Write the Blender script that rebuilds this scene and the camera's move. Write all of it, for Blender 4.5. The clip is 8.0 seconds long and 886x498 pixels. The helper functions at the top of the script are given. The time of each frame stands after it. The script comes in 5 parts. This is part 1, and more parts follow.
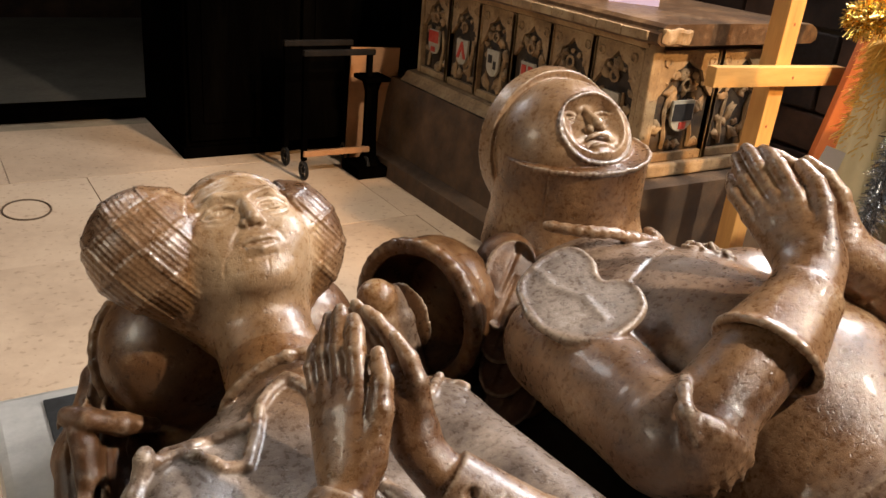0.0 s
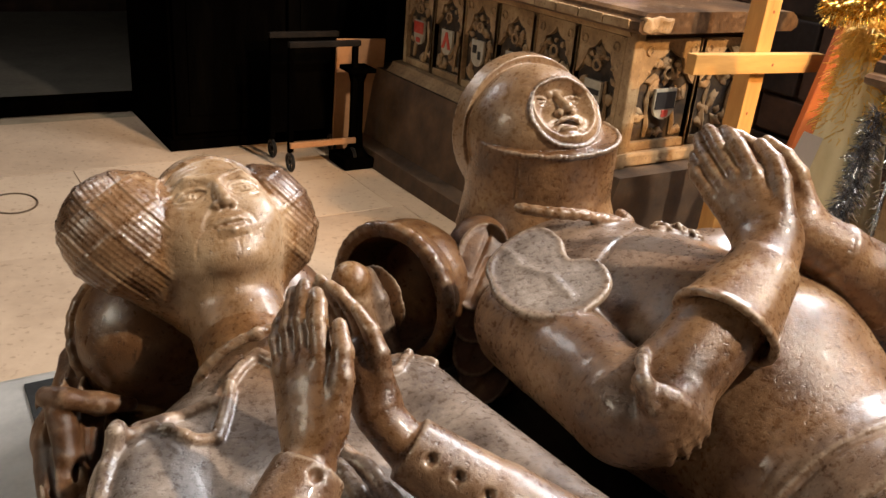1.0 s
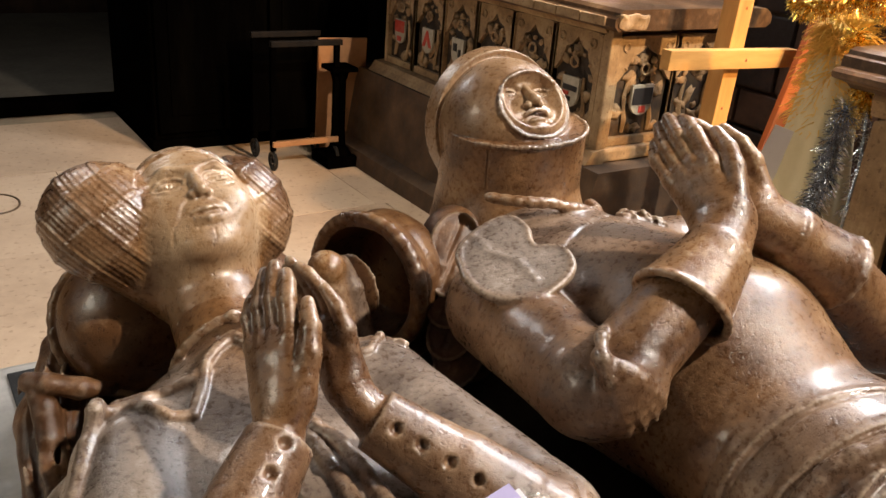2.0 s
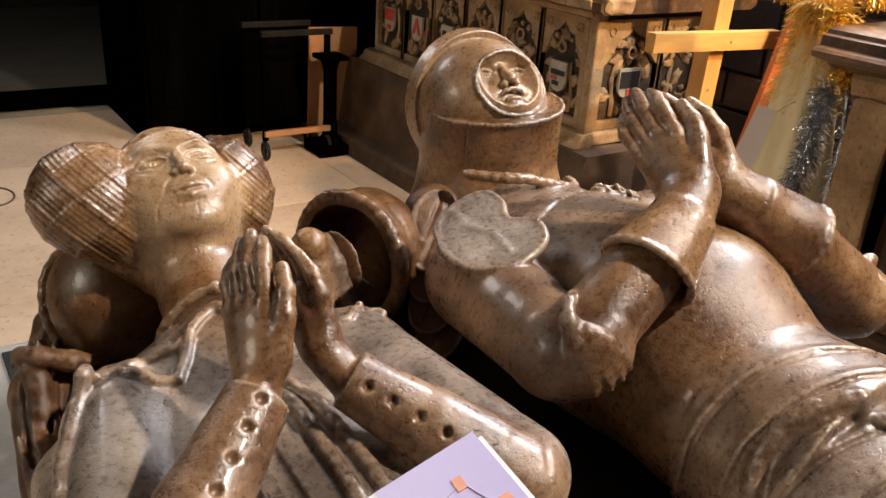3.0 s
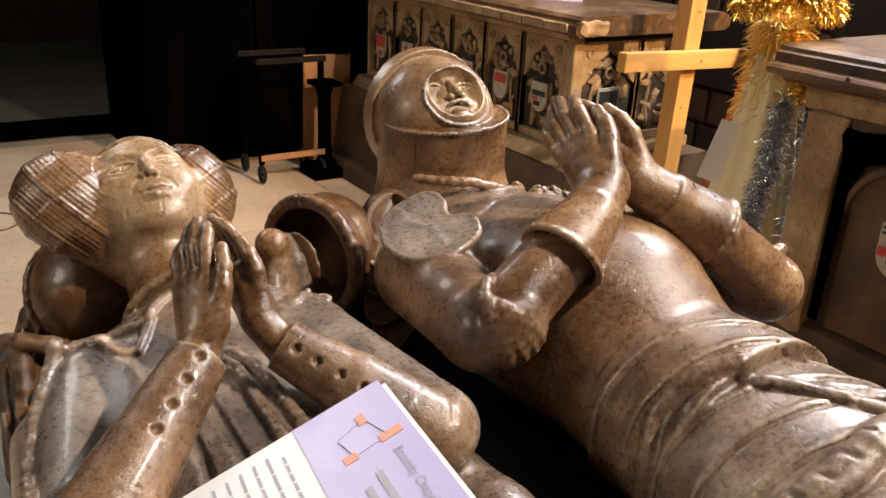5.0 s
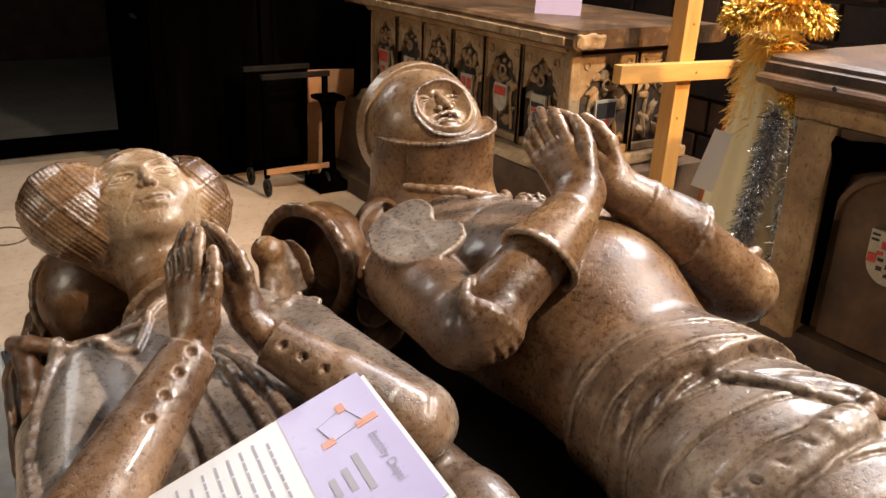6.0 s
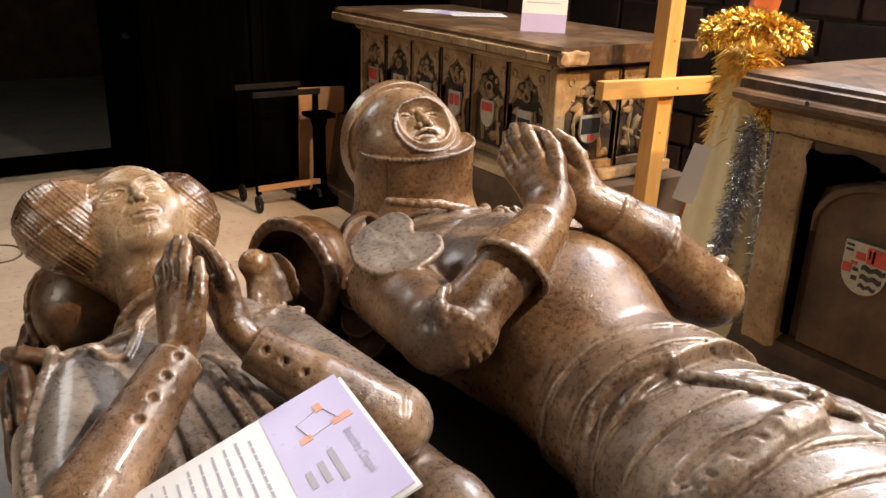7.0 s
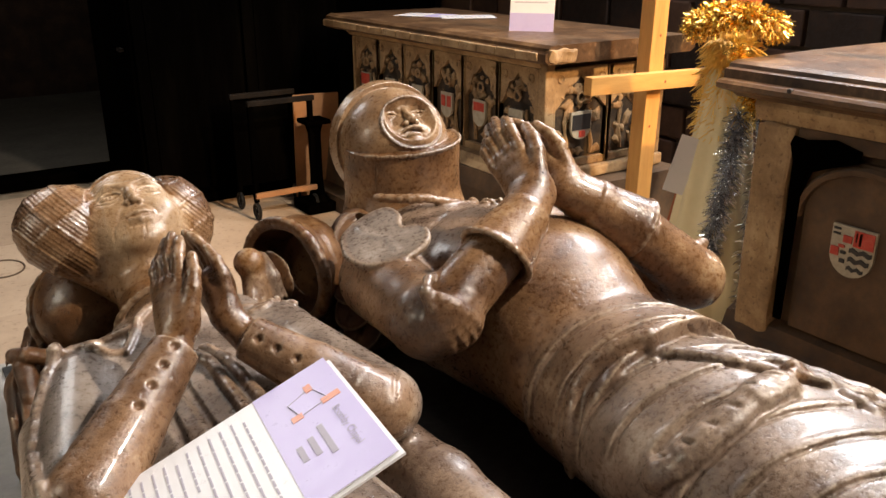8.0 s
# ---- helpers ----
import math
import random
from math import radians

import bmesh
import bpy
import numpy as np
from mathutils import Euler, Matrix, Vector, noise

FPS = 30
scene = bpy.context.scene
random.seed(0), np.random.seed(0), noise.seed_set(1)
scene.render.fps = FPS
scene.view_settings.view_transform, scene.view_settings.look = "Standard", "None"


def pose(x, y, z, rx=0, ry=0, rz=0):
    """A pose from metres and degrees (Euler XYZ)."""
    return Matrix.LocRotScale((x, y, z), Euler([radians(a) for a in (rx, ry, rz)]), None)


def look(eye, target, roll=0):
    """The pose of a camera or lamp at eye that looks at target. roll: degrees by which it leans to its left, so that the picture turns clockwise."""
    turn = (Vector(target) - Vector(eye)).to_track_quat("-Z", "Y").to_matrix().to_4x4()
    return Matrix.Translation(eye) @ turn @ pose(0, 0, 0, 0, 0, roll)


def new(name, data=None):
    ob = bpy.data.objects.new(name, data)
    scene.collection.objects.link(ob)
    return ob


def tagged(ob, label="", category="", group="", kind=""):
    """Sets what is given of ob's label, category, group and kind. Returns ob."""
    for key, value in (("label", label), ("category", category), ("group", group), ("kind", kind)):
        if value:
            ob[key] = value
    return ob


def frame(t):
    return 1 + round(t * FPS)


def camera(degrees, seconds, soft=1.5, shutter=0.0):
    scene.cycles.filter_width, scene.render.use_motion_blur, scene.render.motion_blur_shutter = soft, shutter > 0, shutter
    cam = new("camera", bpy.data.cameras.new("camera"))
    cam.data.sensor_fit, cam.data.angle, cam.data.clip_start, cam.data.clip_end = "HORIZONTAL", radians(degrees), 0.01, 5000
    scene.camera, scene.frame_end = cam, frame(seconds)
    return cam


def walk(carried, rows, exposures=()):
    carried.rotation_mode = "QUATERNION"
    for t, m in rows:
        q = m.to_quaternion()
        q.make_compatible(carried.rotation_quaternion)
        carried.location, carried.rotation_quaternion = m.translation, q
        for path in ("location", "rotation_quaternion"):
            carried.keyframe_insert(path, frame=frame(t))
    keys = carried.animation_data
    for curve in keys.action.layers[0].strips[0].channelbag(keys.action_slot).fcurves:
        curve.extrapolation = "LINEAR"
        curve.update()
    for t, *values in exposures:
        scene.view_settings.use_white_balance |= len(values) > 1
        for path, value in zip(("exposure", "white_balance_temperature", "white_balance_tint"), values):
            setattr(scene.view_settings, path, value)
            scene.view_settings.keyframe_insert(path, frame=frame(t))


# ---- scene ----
cam = camera(55.7, 8.0)
PATH = [
    (0, (0.004, 0.014, 1.482), (1.011, 1.554, 0.697), 5.3),
    (0.5, (0.010, 0.002, 1.482), (1.032, 1.533, 0.699), 5.2),
    (1, (0.013, -0.022, 1.480), (1.033, 1.501, 0.681), 5.0),
    (1.5, (0.010, -0.044, 1.482), (1.054, 1.469, 0.693), 5.2),
    (3, (0.009, -0.114, 1.477), (1.056, 1.381, 0.660), 4.0),
    (3.5, (0.012, -0.145, 1.477), (1.064, 1.354, 0.675), 3.7),
    (4, (0.016, -0.185, 1.480), (1.066, 1.323, 0.690), 3.4),
    (4.5, (0.014, -0.224, 1.484), (1.056, 1.300, 0.716), 3.2),
    (5, (0.017, -0.266, 1.486), (1.058, 1.264, 0.726), 2.9),
    (6.5, (0.014, -0.356, 1.503), (1.040, 1.205, 0.789), 2.0),
    (7, (0.007, -0.385, 1.509), (1.052, 1.171, 0.813), 1.9),
    (7.5, (0.001, -0.405, 1.509), (1.038, 1.162, 0.825), 0.8),
    (8, (0.001, -0.436, 1.505), (1.044, 1.126, 0.818), -0.1),
]
walk(cam, [(t, look(eye, target, roll)) for t, eye, target, roll in PATH])

# ---------------------------------------------------------------- light
world = bpy.data.worlds.new("world")
scene.world = world
world.use_nodes = True
wn = world.node_tree
sky = wn.nodes.new("ShaderNodeTexSky")
sky.sky_type, sky.sun_disc = "NISHITA", False
sky.sun_elevation, sky.sun_rotation = radians(25), radians(120)
wn.links.new(sky.outputs[0], wn.nodes["Background"].inputs[0])
wn.nodes["Background"].inputs[1].default_value = 0.06


def area_lamp(name, eye, target, wide, high, watts, colour):
    data = bpy.data.lights.new(name, "AREA")
    data.shape, data.size, data.size_y = "RECTANGLE", wide, high
    data.energy, data.color = watts, colour
    ob = new(name, data)
    ob.matrix_world = look(eye, target)
    return ob


def spot_lamp(name, eye, target, watts, colour, cone, blend=0.4, radius=0.04):
    data = bpy.data.lights.new(name, "SPOT")
    data.energy, data.color, data.spot_size, data.spot_blend, data.shadow_soft_size = watts, colour, radians(cone), blend, radius
    ob = new(name, data)
    ob.matrix_world = look(eye, target)
    return ob


area_lamp("window_daylight", (-0.35, 5.50, 3.55), (0.6, 1.2, 0.6), 1.3, 1.8, 80, (1.0, 0.97, 0.95))
area_lamp("window_daylight", (3.86, 1.4, 3.8), (0.3, 1.0, 0.9), 2.2, 1.3, 270, (0.97, 0.97, 1.0))
area_lamp("window_daylight", (-3.1, 1.2, 2.8), (0.4, 0.7, 0.9), 1.0, 1.4, 60, (1.0, 0.90, 0.72))
# Unseen lamp added to brighten the dim room beyond the doorway.
area_lamp("doorway_fill", (-2.9, 7.6, 2.9), (0.9, 7.2, 0.6), 1.2, 1.8, 26, (1.0, 0.96, 0.86))
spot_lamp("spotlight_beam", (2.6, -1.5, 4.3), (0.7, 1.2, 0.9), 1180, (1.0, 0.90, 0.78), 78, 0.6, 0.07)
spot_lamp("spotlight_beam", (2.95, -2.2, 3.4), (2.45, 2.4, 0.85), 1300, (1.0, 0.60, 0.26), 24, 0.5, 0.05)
scene.view_settings.exposure = 0.0


# ---------------------------------------------------------------- materials
def material(name, stops, scale=8.0, rough=(0.4, 0.7), bump=0.15, fine=60.0, metal=0.0, stretch=(1, 1, 1), blotch=0.35, tone=None, sheen=0.5, piece=0.0, speck=0.0, coat=0.0, spread=0.44, edge=0.0, pale=None):
    """Noise-driven surface: stops are colours from dark to light, blotch the large-scale wear, tone a second set of
    colours that the mesh's own 'tone' layer brings in from 0 to 1, pale a third set from 0 to -1, piece the change from piece to piece, speck pits and dark grains."""
    m = bpy.data.materials.new(name)
    m.use_nodes = True
    nt = m.node_tree
    nodes, links = nt.nodes, nt.links
    bsdf = nodes["Principled BSDF"]
    co = nodes.new("ShaderNodeTexCoord")
    mp = nodes.new("ShaderNodeMapping")
    mp.inputs["Scale"].default_value = stretch
    links.new(co.outputs["Object"], mp.inputs[0])

    def tex(s, detail, roughness=0.6):
        n = nodes.new("ShaderNodeTexNoise")
        n.inputs["Scale"].default_value, n.inputs["Detail"].default_value, n.inputs["Roughness"].default_value = s, detail, roughness
        links.new(mp.outputs[0], n.inputs["Vector"])
        return n

    def math_node(op, a, b):
        n = nodes.new("ShaderNodeMath")
        n.operation = op
        for i, v in enumerate((a, b)):
            if isinstance(v, (int, float)):
                n.inputs[i].default_value = v
            else:
                links.new(v, n.inputs[i])
        return n.outputs[0]

    def ramp(colours, fac, low=0.5 - spread / 2, high=0.5 + spread / 2):
        r = nodes.new("ShaderNodeValToRGB")
        el = r.color_ramp.elements
        while len(el) < len(colours):
            el.new(0.5)
        for i, c in enumerate(colours):
            el[i].position = low + (high - low) * i / max(1, len(colours) - 1)
            el[i].color = (*c, 1)
        links.new(fac, r.inputs[0])
        return r.outputs[0]

    big, small = tex(scale, 5), tex(fine, 6, 0.7)
    fac = math_node("ADD", math_node("MULTIPLY", big.outputs[0], blotch * 2), math_node("MULTIPLY", small.outputs[0], 1 - blotch * 2)) if blotch < 0.5 else big.outputs[0]
    if piece:
        info = nodes.new("ShaderNodeObjectInfo")
        fac = math_node("ADD", fac, math_node("MULTIPLY", math_node("SUBTRACT", info.outputs["Random"], 0.5), piece))
    colour = ramp(stops, fac)
    if tone:
        at = nodes.new("ShaderNodeAttribute")
        at.attribute_name = "tone"
        mix = nodes.new("ShaderNodeMix")
        mix.data_type = "RGBA"
        links.new(at.outputs["Fac"], mix.inputs[0])
        links.new(colour, mix.inputs[6])
        links.new(ramp(tone, fac), mix.inputs[7])
        colour = mix.outputs[2]
        if pale:
            mix = nodes.new("ShaderNodeMix")
            mix.data_type = "RGBA"
            links.new(math_node("MULTIPLY", at.outputs["Fac"], -1.0), mix.inputs[0])
            links.new(colour, mix.inputs[6])
            links.new(ramp(pale, fac), mix.inputs[7])
            colour = mix.outputs[2]
    if speck:
        sp = tex(fine * 1.7, 3, 0.5)
        mask = ramp(((0, 0, 0), (1, 1, 1)), sp.outputs[0], 0.60, 0.68)
        mix = nodes.new("ShaderNodeMix")
        mix.data_type, mix.blend_type = "RGBA", "MULTIPLY"
        links.new(math_node("MULTIPLY", mask, speck), mix.inputs[0])
        links.new(colour, mix.inputs[6])
        mix.inputs[7].default_value = (0.25, 0.17, 0.11, 1)
        colour = mix.outputs[2]
        pits = sp.outputs[0]
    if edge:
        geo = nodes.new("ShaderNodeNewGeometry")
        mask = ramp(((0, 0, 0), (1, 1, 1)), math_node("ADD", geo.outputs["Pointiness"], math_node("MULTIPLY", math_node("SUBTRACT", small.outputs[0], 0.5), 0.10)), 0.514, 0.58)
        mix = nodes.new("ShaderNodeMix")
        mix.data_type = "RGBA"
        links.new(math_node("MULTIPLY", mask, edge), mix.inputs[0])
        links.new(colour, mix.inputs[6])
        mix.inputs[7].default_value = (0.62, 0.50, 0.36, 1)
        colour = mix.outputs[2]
    links.new(colour, bsdf.inputs["Base Color"])
    rr = nodes.new("ShaderNodeMapRange")
    rr.inputs[1].default_value, rr.inputs[2].default_value = 0.3, 0.7
    rr.inputs[3].default_value, rr.inputs[4].default_value = rough
    links.new(small.outputs[0], rr.inputs[0])
    links.new(rr.outputs[0], bsdf.inputs["Roughness"])
    bsdf.inputs["Coat Weight"].default_value, bsdf.inputs["Coat Roughness"].default_value = coat, 0.10
    bsdf.inputs["Metallic"].default_value = metal
    bsdf.inputs["Specular IOR Level"].default_value = sheen
    if bump:
        bp = nodes.new("ShaderNodeBump")
        bp.inputs["Strength"].default_value, bp.inputs["Distance"].default_value = bump, 0.004
        height = math_node("ADD", small.outputs[0], math_node("MULTIPLY", big.outputs[0], 0.6))
        if speck:
            height = math_node("SUBTRACT", height, math_node("MULTIPLY", math_node("MAXIMUM", math_node("SUBTRACT", pits, 0.60), 0.0), 5.0))
        links.new(height, bp.inputs["Height"])
        links.new(bp.outputs[0], bsdf.inputs["Normal"])
    return m


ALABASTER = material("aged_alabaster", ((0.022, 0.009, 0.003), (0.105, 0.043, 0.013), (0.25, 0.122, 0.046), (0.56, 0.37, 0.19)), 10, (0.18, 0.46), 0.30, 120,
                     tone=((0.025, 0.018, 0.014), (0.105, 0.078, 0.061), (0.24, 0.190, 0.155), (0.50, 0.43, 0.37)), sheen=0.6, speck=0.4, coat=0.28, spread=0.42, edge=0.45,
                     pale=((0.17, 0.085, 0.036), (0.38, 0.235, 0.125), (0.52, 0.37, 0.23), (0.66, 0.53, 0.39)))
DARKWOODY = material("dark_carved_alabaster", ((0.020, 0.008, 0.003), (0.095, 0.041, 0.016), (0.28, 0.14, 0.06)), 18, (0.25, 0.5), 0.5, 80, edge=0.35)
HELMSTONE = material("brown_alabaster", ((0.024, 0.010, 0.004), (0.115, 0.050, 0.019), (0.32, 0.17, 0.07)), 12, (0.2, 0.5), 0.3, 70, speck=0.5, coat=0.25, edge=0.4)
SLAB = material("worn_pale_slab", ((0.20, 0.17, 0.14), (0.42, 0.38, 0.33), (0.62, 0.57, 0.50)), 6, (0.3, 0.6), 0.2, 50)
# Near-black: the deep shade between the effigies as a colour.
BEDSHADE = material("bed_shade", ((0.003, 0.002, 0.0015), (0.008, 0.006, 0.004), (0.018, 0.012, 0.008)), 9, (0.5, 0.8), 0.3, 50)
SANDSTONE = material("buff_tomb_stone", ((0.10, 0.055, 0.022), (0.28, 0.175, 0.085), (0.50, 0.36, 0.20)), 7, (0.6, 0.85), 0.5, 45, speck=0.5)
# Dark brown stone, taken darker for the tombs' unlit faces.
TOMBDARK = material("shaded_tomb_stone", ((0.022, 0.011, 0.005), (0.075, 0.041, 0.019), (0.16, 0.092, 0.045)), 6, (0.6, 0.9), 0.5, 40)
PANELBLACK = material("near_black_stone", ((0.008, 0.005, 0.003), (0.035, 0.021, 0.011), (0.12, 0.075, 0.038)), 14, (0.7, 0.95), 0.5, 60)
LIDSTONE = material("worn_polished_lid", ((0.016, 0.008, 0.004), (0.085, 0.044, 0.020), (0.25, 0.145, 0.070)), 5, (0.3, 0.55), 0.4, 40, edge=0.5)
FLOORSTONE = material("buff_floor_flags", ((0.30, 0.200, 0.128), (0.47, 0.335, 0.225), (0.60, 0.450, 0.315)), 1.1, (0.55, 0.8), 0.2, 20, piece=0.10, speck=0.35, spread=0.5)
MORTAR = material("dusty_joint", ((0.20, 0.15, 0.10), (0.32, 0.25, 0.17)), 12, (0.8, 0.95), 0.3)
WALLSTONE = material("dark_red_sandstone", ((0.02, 0.011, 0.008), (0.07, 0.035, 0.022), (0.13, 0.07, 0.045)), 5, (0.7, 0.95), 0.6, 35, piece=0.5)
# Dark flags: the far room's dimness put into the floor colour.
DIMFLAGS = material("dim_floor_shade", ((0.03, 0.025, 0.019), (0.055, 0.047, 0.036), (0.085, 0.073, 0.057)), 3, (0.6, 0.85), 0.2, 30, piece=0.2)
WALLMORTAR = material("brown_wall_mortar", ((0.06, 0.04, 0.028), (0.14, 0.10, 0.07)), 9, (0.8, 0.95), 0.5)
# Nearly black so that the unseen walls and ceiling return little light.
PLASTER = material("near_black_plaster", ((0.012, 0.011, 0.010), (0.03, 0.027, 0.024)), 3, (0.7, 0.9), 0.3)
PINE = material("raw_pine", ((0.38, 0.17, 0.045), (0.60, 0.31, 0.09), (0.74, 0.43, 0.15)), 9, (0.4, 0.6), 0.15, 60, stretch=(1, 1, 0.12))
PINEX = material("raw_pine_crosswise", ((0.38, 0.17, 0.045), (0.60, 0.31, 0.09), (0.74, 0.43, 0.15)), 9, (0.4, 0.6), 0.15, 60, stretch=(0.12, 1, 1))
REDWOOD = material("varnished_red_wood", ((0.12, 0.03, 0.01), (0.30, 0.075, 0.02), (0.42, 0.13, 0.03)), 6, (0.3, 0.5), 0.1, 50, stretch=(1, 1, 0.15))
# Near-black and without sheen: the back's deep shade is in this colour.
DARKWOOD = material("shade_black_oak", ((0.0004, 0.0003, 0.0002), (0.0008, 0.0006, 0.0005), (0.002, 0.0015, 0.001)), 6, (0.6, 0.85), 0.2, 40, stretch=(1, 1, 0.15), sheen=0.0)
OLDRAIL = material("worn_dark_rail", ((0.002, 0.0015, 0.001), (0.006, 0.004, 0.0025), (0.016, 0.010, 0.006)), 12, (0.6, 0.85), 0.3, 60, sheen=0.1)
BROWNBOARD = material("brown_board", ((0.20, 0.085, 0.03), (0.32, 0.15, 0.06), (0.40, 0.20, 0.09)), 3, (0.5, 0.7), 0.1, 40)
IRON = material("black_iron", ((0.01, 0.009, 0.008), (0.03, 0.026, 0.022)), 20, (0.35, 0.6), 0.2, metal=0.6)
PAPER = material("white_card", ((0.72, 0.70, 0.72), (0.80, 0.78, 0.80)), 5, (0.25, 0.4), 0.02)
LAVENDER = material("lavender_print", ((0.46, 0.40, 0.66), (0.53, 0.47, 0.72)), 5, (0.25, 0.4), 0.02)
INK = material("grey_ink", ((0.38, 0.35, 0.42), (0.46, 0.43, 0.50)), 20, (0.4, 0.6), 0)
PEACH = material("salmon_print", ((0.66, 0.28, 0.20), (0.74, 0.36, 0.26)), 20, (0.3, 0.5), 0)
RED = material("old_red_paint", ((0.30, 0.02, 0.012), (0.46, 0.045, 0.025), (0.5, 0.12, 0.08)), 30, (0.5, 0.7), 0.2)
BLACKPAINT = material("old_black_paint", ((0.008, 0.007, 0.007), (0.03, 0.026, 0.024)), 30, (0.5, 0.7), 0.2)
WHITEPAINT = material("old_white_paint", ((0.30, 0.26, 0.19), (0.48, 0.43, 0.34)), 30, (0.5, 0.7), 0.2)
GOLD = material("gold_foil", ((0.80, 0.50, 0.08), (0.95, 0.68, 0.20)), 30, (0.15, 0.35), 0.1, metal=1.0)
SILVER = material("silver_foil", ((0.62, 0.64, 0.68), (0.85, 0.87, 0.9)), 30, (0.1, 0.3), 0.1, metal=1.0)
FLEECE = material("golden_fleece", ((0.80, 0.48, 0.07), (0.92, 0.66, 0.20)), 20, (0.5, 0.7), 0.4)
CREAM = material("cream_satin", ((0.72, 0.60, 0.34), (0.84, 0.74, 0.48)), 5, (0.35, 0.55), 0.1)


# ---------------------------------------------------------------- mesh helpers
def mesh_of(name, bm, mat, smooth=False):
    me = bpy.data.meshes.new(name)
    bm.to_mesh(me)
    bm.free()
    if mat:
        me.materials.append(mat)
    if smooth:
        me.polygons.foreach_set("use_smooth", [True] * len(me.polygons))
    return me


def part(name, bm, mat, parent=None, label="", smooth=False):
    ob = new(name, mesh_of(name, bm, mat, smooth))
    ob.parent = parent
    return tagged(ob, label)


def thing(name, label, category, place=(0, 0, 0), group="", kind=""):
    ob = new(name)
    ob.empty_display_size = 0.05
    ob.location = place
    return tagged(ob, label, category, group, kind)


def block(lo, hi, bevel=0.004, m=None, bm=None):
    """A box with softened edges, from corner to corner."""
    b = bmesh.new()
    bmesh.ops.create_cube(b, size=1)
    c, s = [(p + q) / 2 for p, q in zip(lo, hi)], [q - p for p, q in zip(lo, hi)]
    bmesh.ops.transform(b, matrix=Matrix.Translation(c) @ Matrix.Diagonal((*s, 1)), verts=b.verts)
    if bevel:
        bmesh.ops.bevel(b, geom=b.edges[:], offset=min(bevel, min(s) * 0.3), segments=2, affect="EDGES", profile=0.6)
    if m:
        bmesh.ops.transform(b, matrix=m, verts=b.verts)
    if bm is None:
        return b
    tmp = bpy.data.meshes.new("tmp")
    b.to_mesh(tmp)
    b.free()
    bm.from_mesh(tmp)
    bpy.data.meshes.remove(tmp)
    return bm


def tube(points, radius, sides=8, bm=None, closed=False):
    """A round bar along the points; radius is one number or one for each point."""
    bm = bm or bmesh.new()
    pts = [Vector(p) for p in points]
    n = len(pts)
    rad = radius if isinstance(radius, (list, tuple)) else [radius] * n
    rings, side = [], None
    for i, p in enumerate(pts):
        a, b = (pts[(i - 1) % n], pts[(i + 1) % n]) if closed else (pts[max(i - 1, 0)], pts[min(i + 1, n - 1)])
        d = (b - a).normalized()
        side = (side - d * side.dot(d)).normalized() if side and (side - d * side.dot(d)).length > 1e-4 else d.orthogonal().normalized()
        up = d.cross(side)
        rings.append([bm.verts.new(p + (side * math.cos(q) + up * math.sin(q)) * rad[i]) for q in [2 * math.pi * k / sides for k in range(sides)]])
    for i in range(n if closed else n - 1):
        r0, r1 = rings[i], rings[(i + 1) % n]
        for k in range(sides):
            bm.faces.new((r0[k], r0[(k + 1) % sides], r1[(k + 1) % sides], r1[k]))
    if not closed:
        bm.faces.new(rings[0][::-1])
        bm.faces.new(rings[-1])
    return bm


def prism(outline, depth, m=None, bm=None):
    """An outline in x and y, drawn out along z."""
    bm = bm or bmesh.new()
    m = m or Matrix()
    low = [bm.verts.new(m @ Vector((x, y, 0))) for x, y in outline]
    high = [bm.verts.new(m @ Vector((x, y, depth))) for x, y in outline]
    n = len(outline)
    bm.faces.new(low[::-1])
    bm.faces.new(high)
    for i in range(n):
        bm.faces.new((low[i], low[(i + 1) % n], high[(i + 1) % n], high[i]))
    return bm


def run(profile, y0, y1, bm=None):
    """A moulding with its profile in x and z, drawn from y0 to y1."""
    return prism([(x, z) for x, z in profile], y0 - y1, Matrix.Translation((0, y0, 0)) @ Matrix.Rotation(radians(90), 4, "X"), bm)


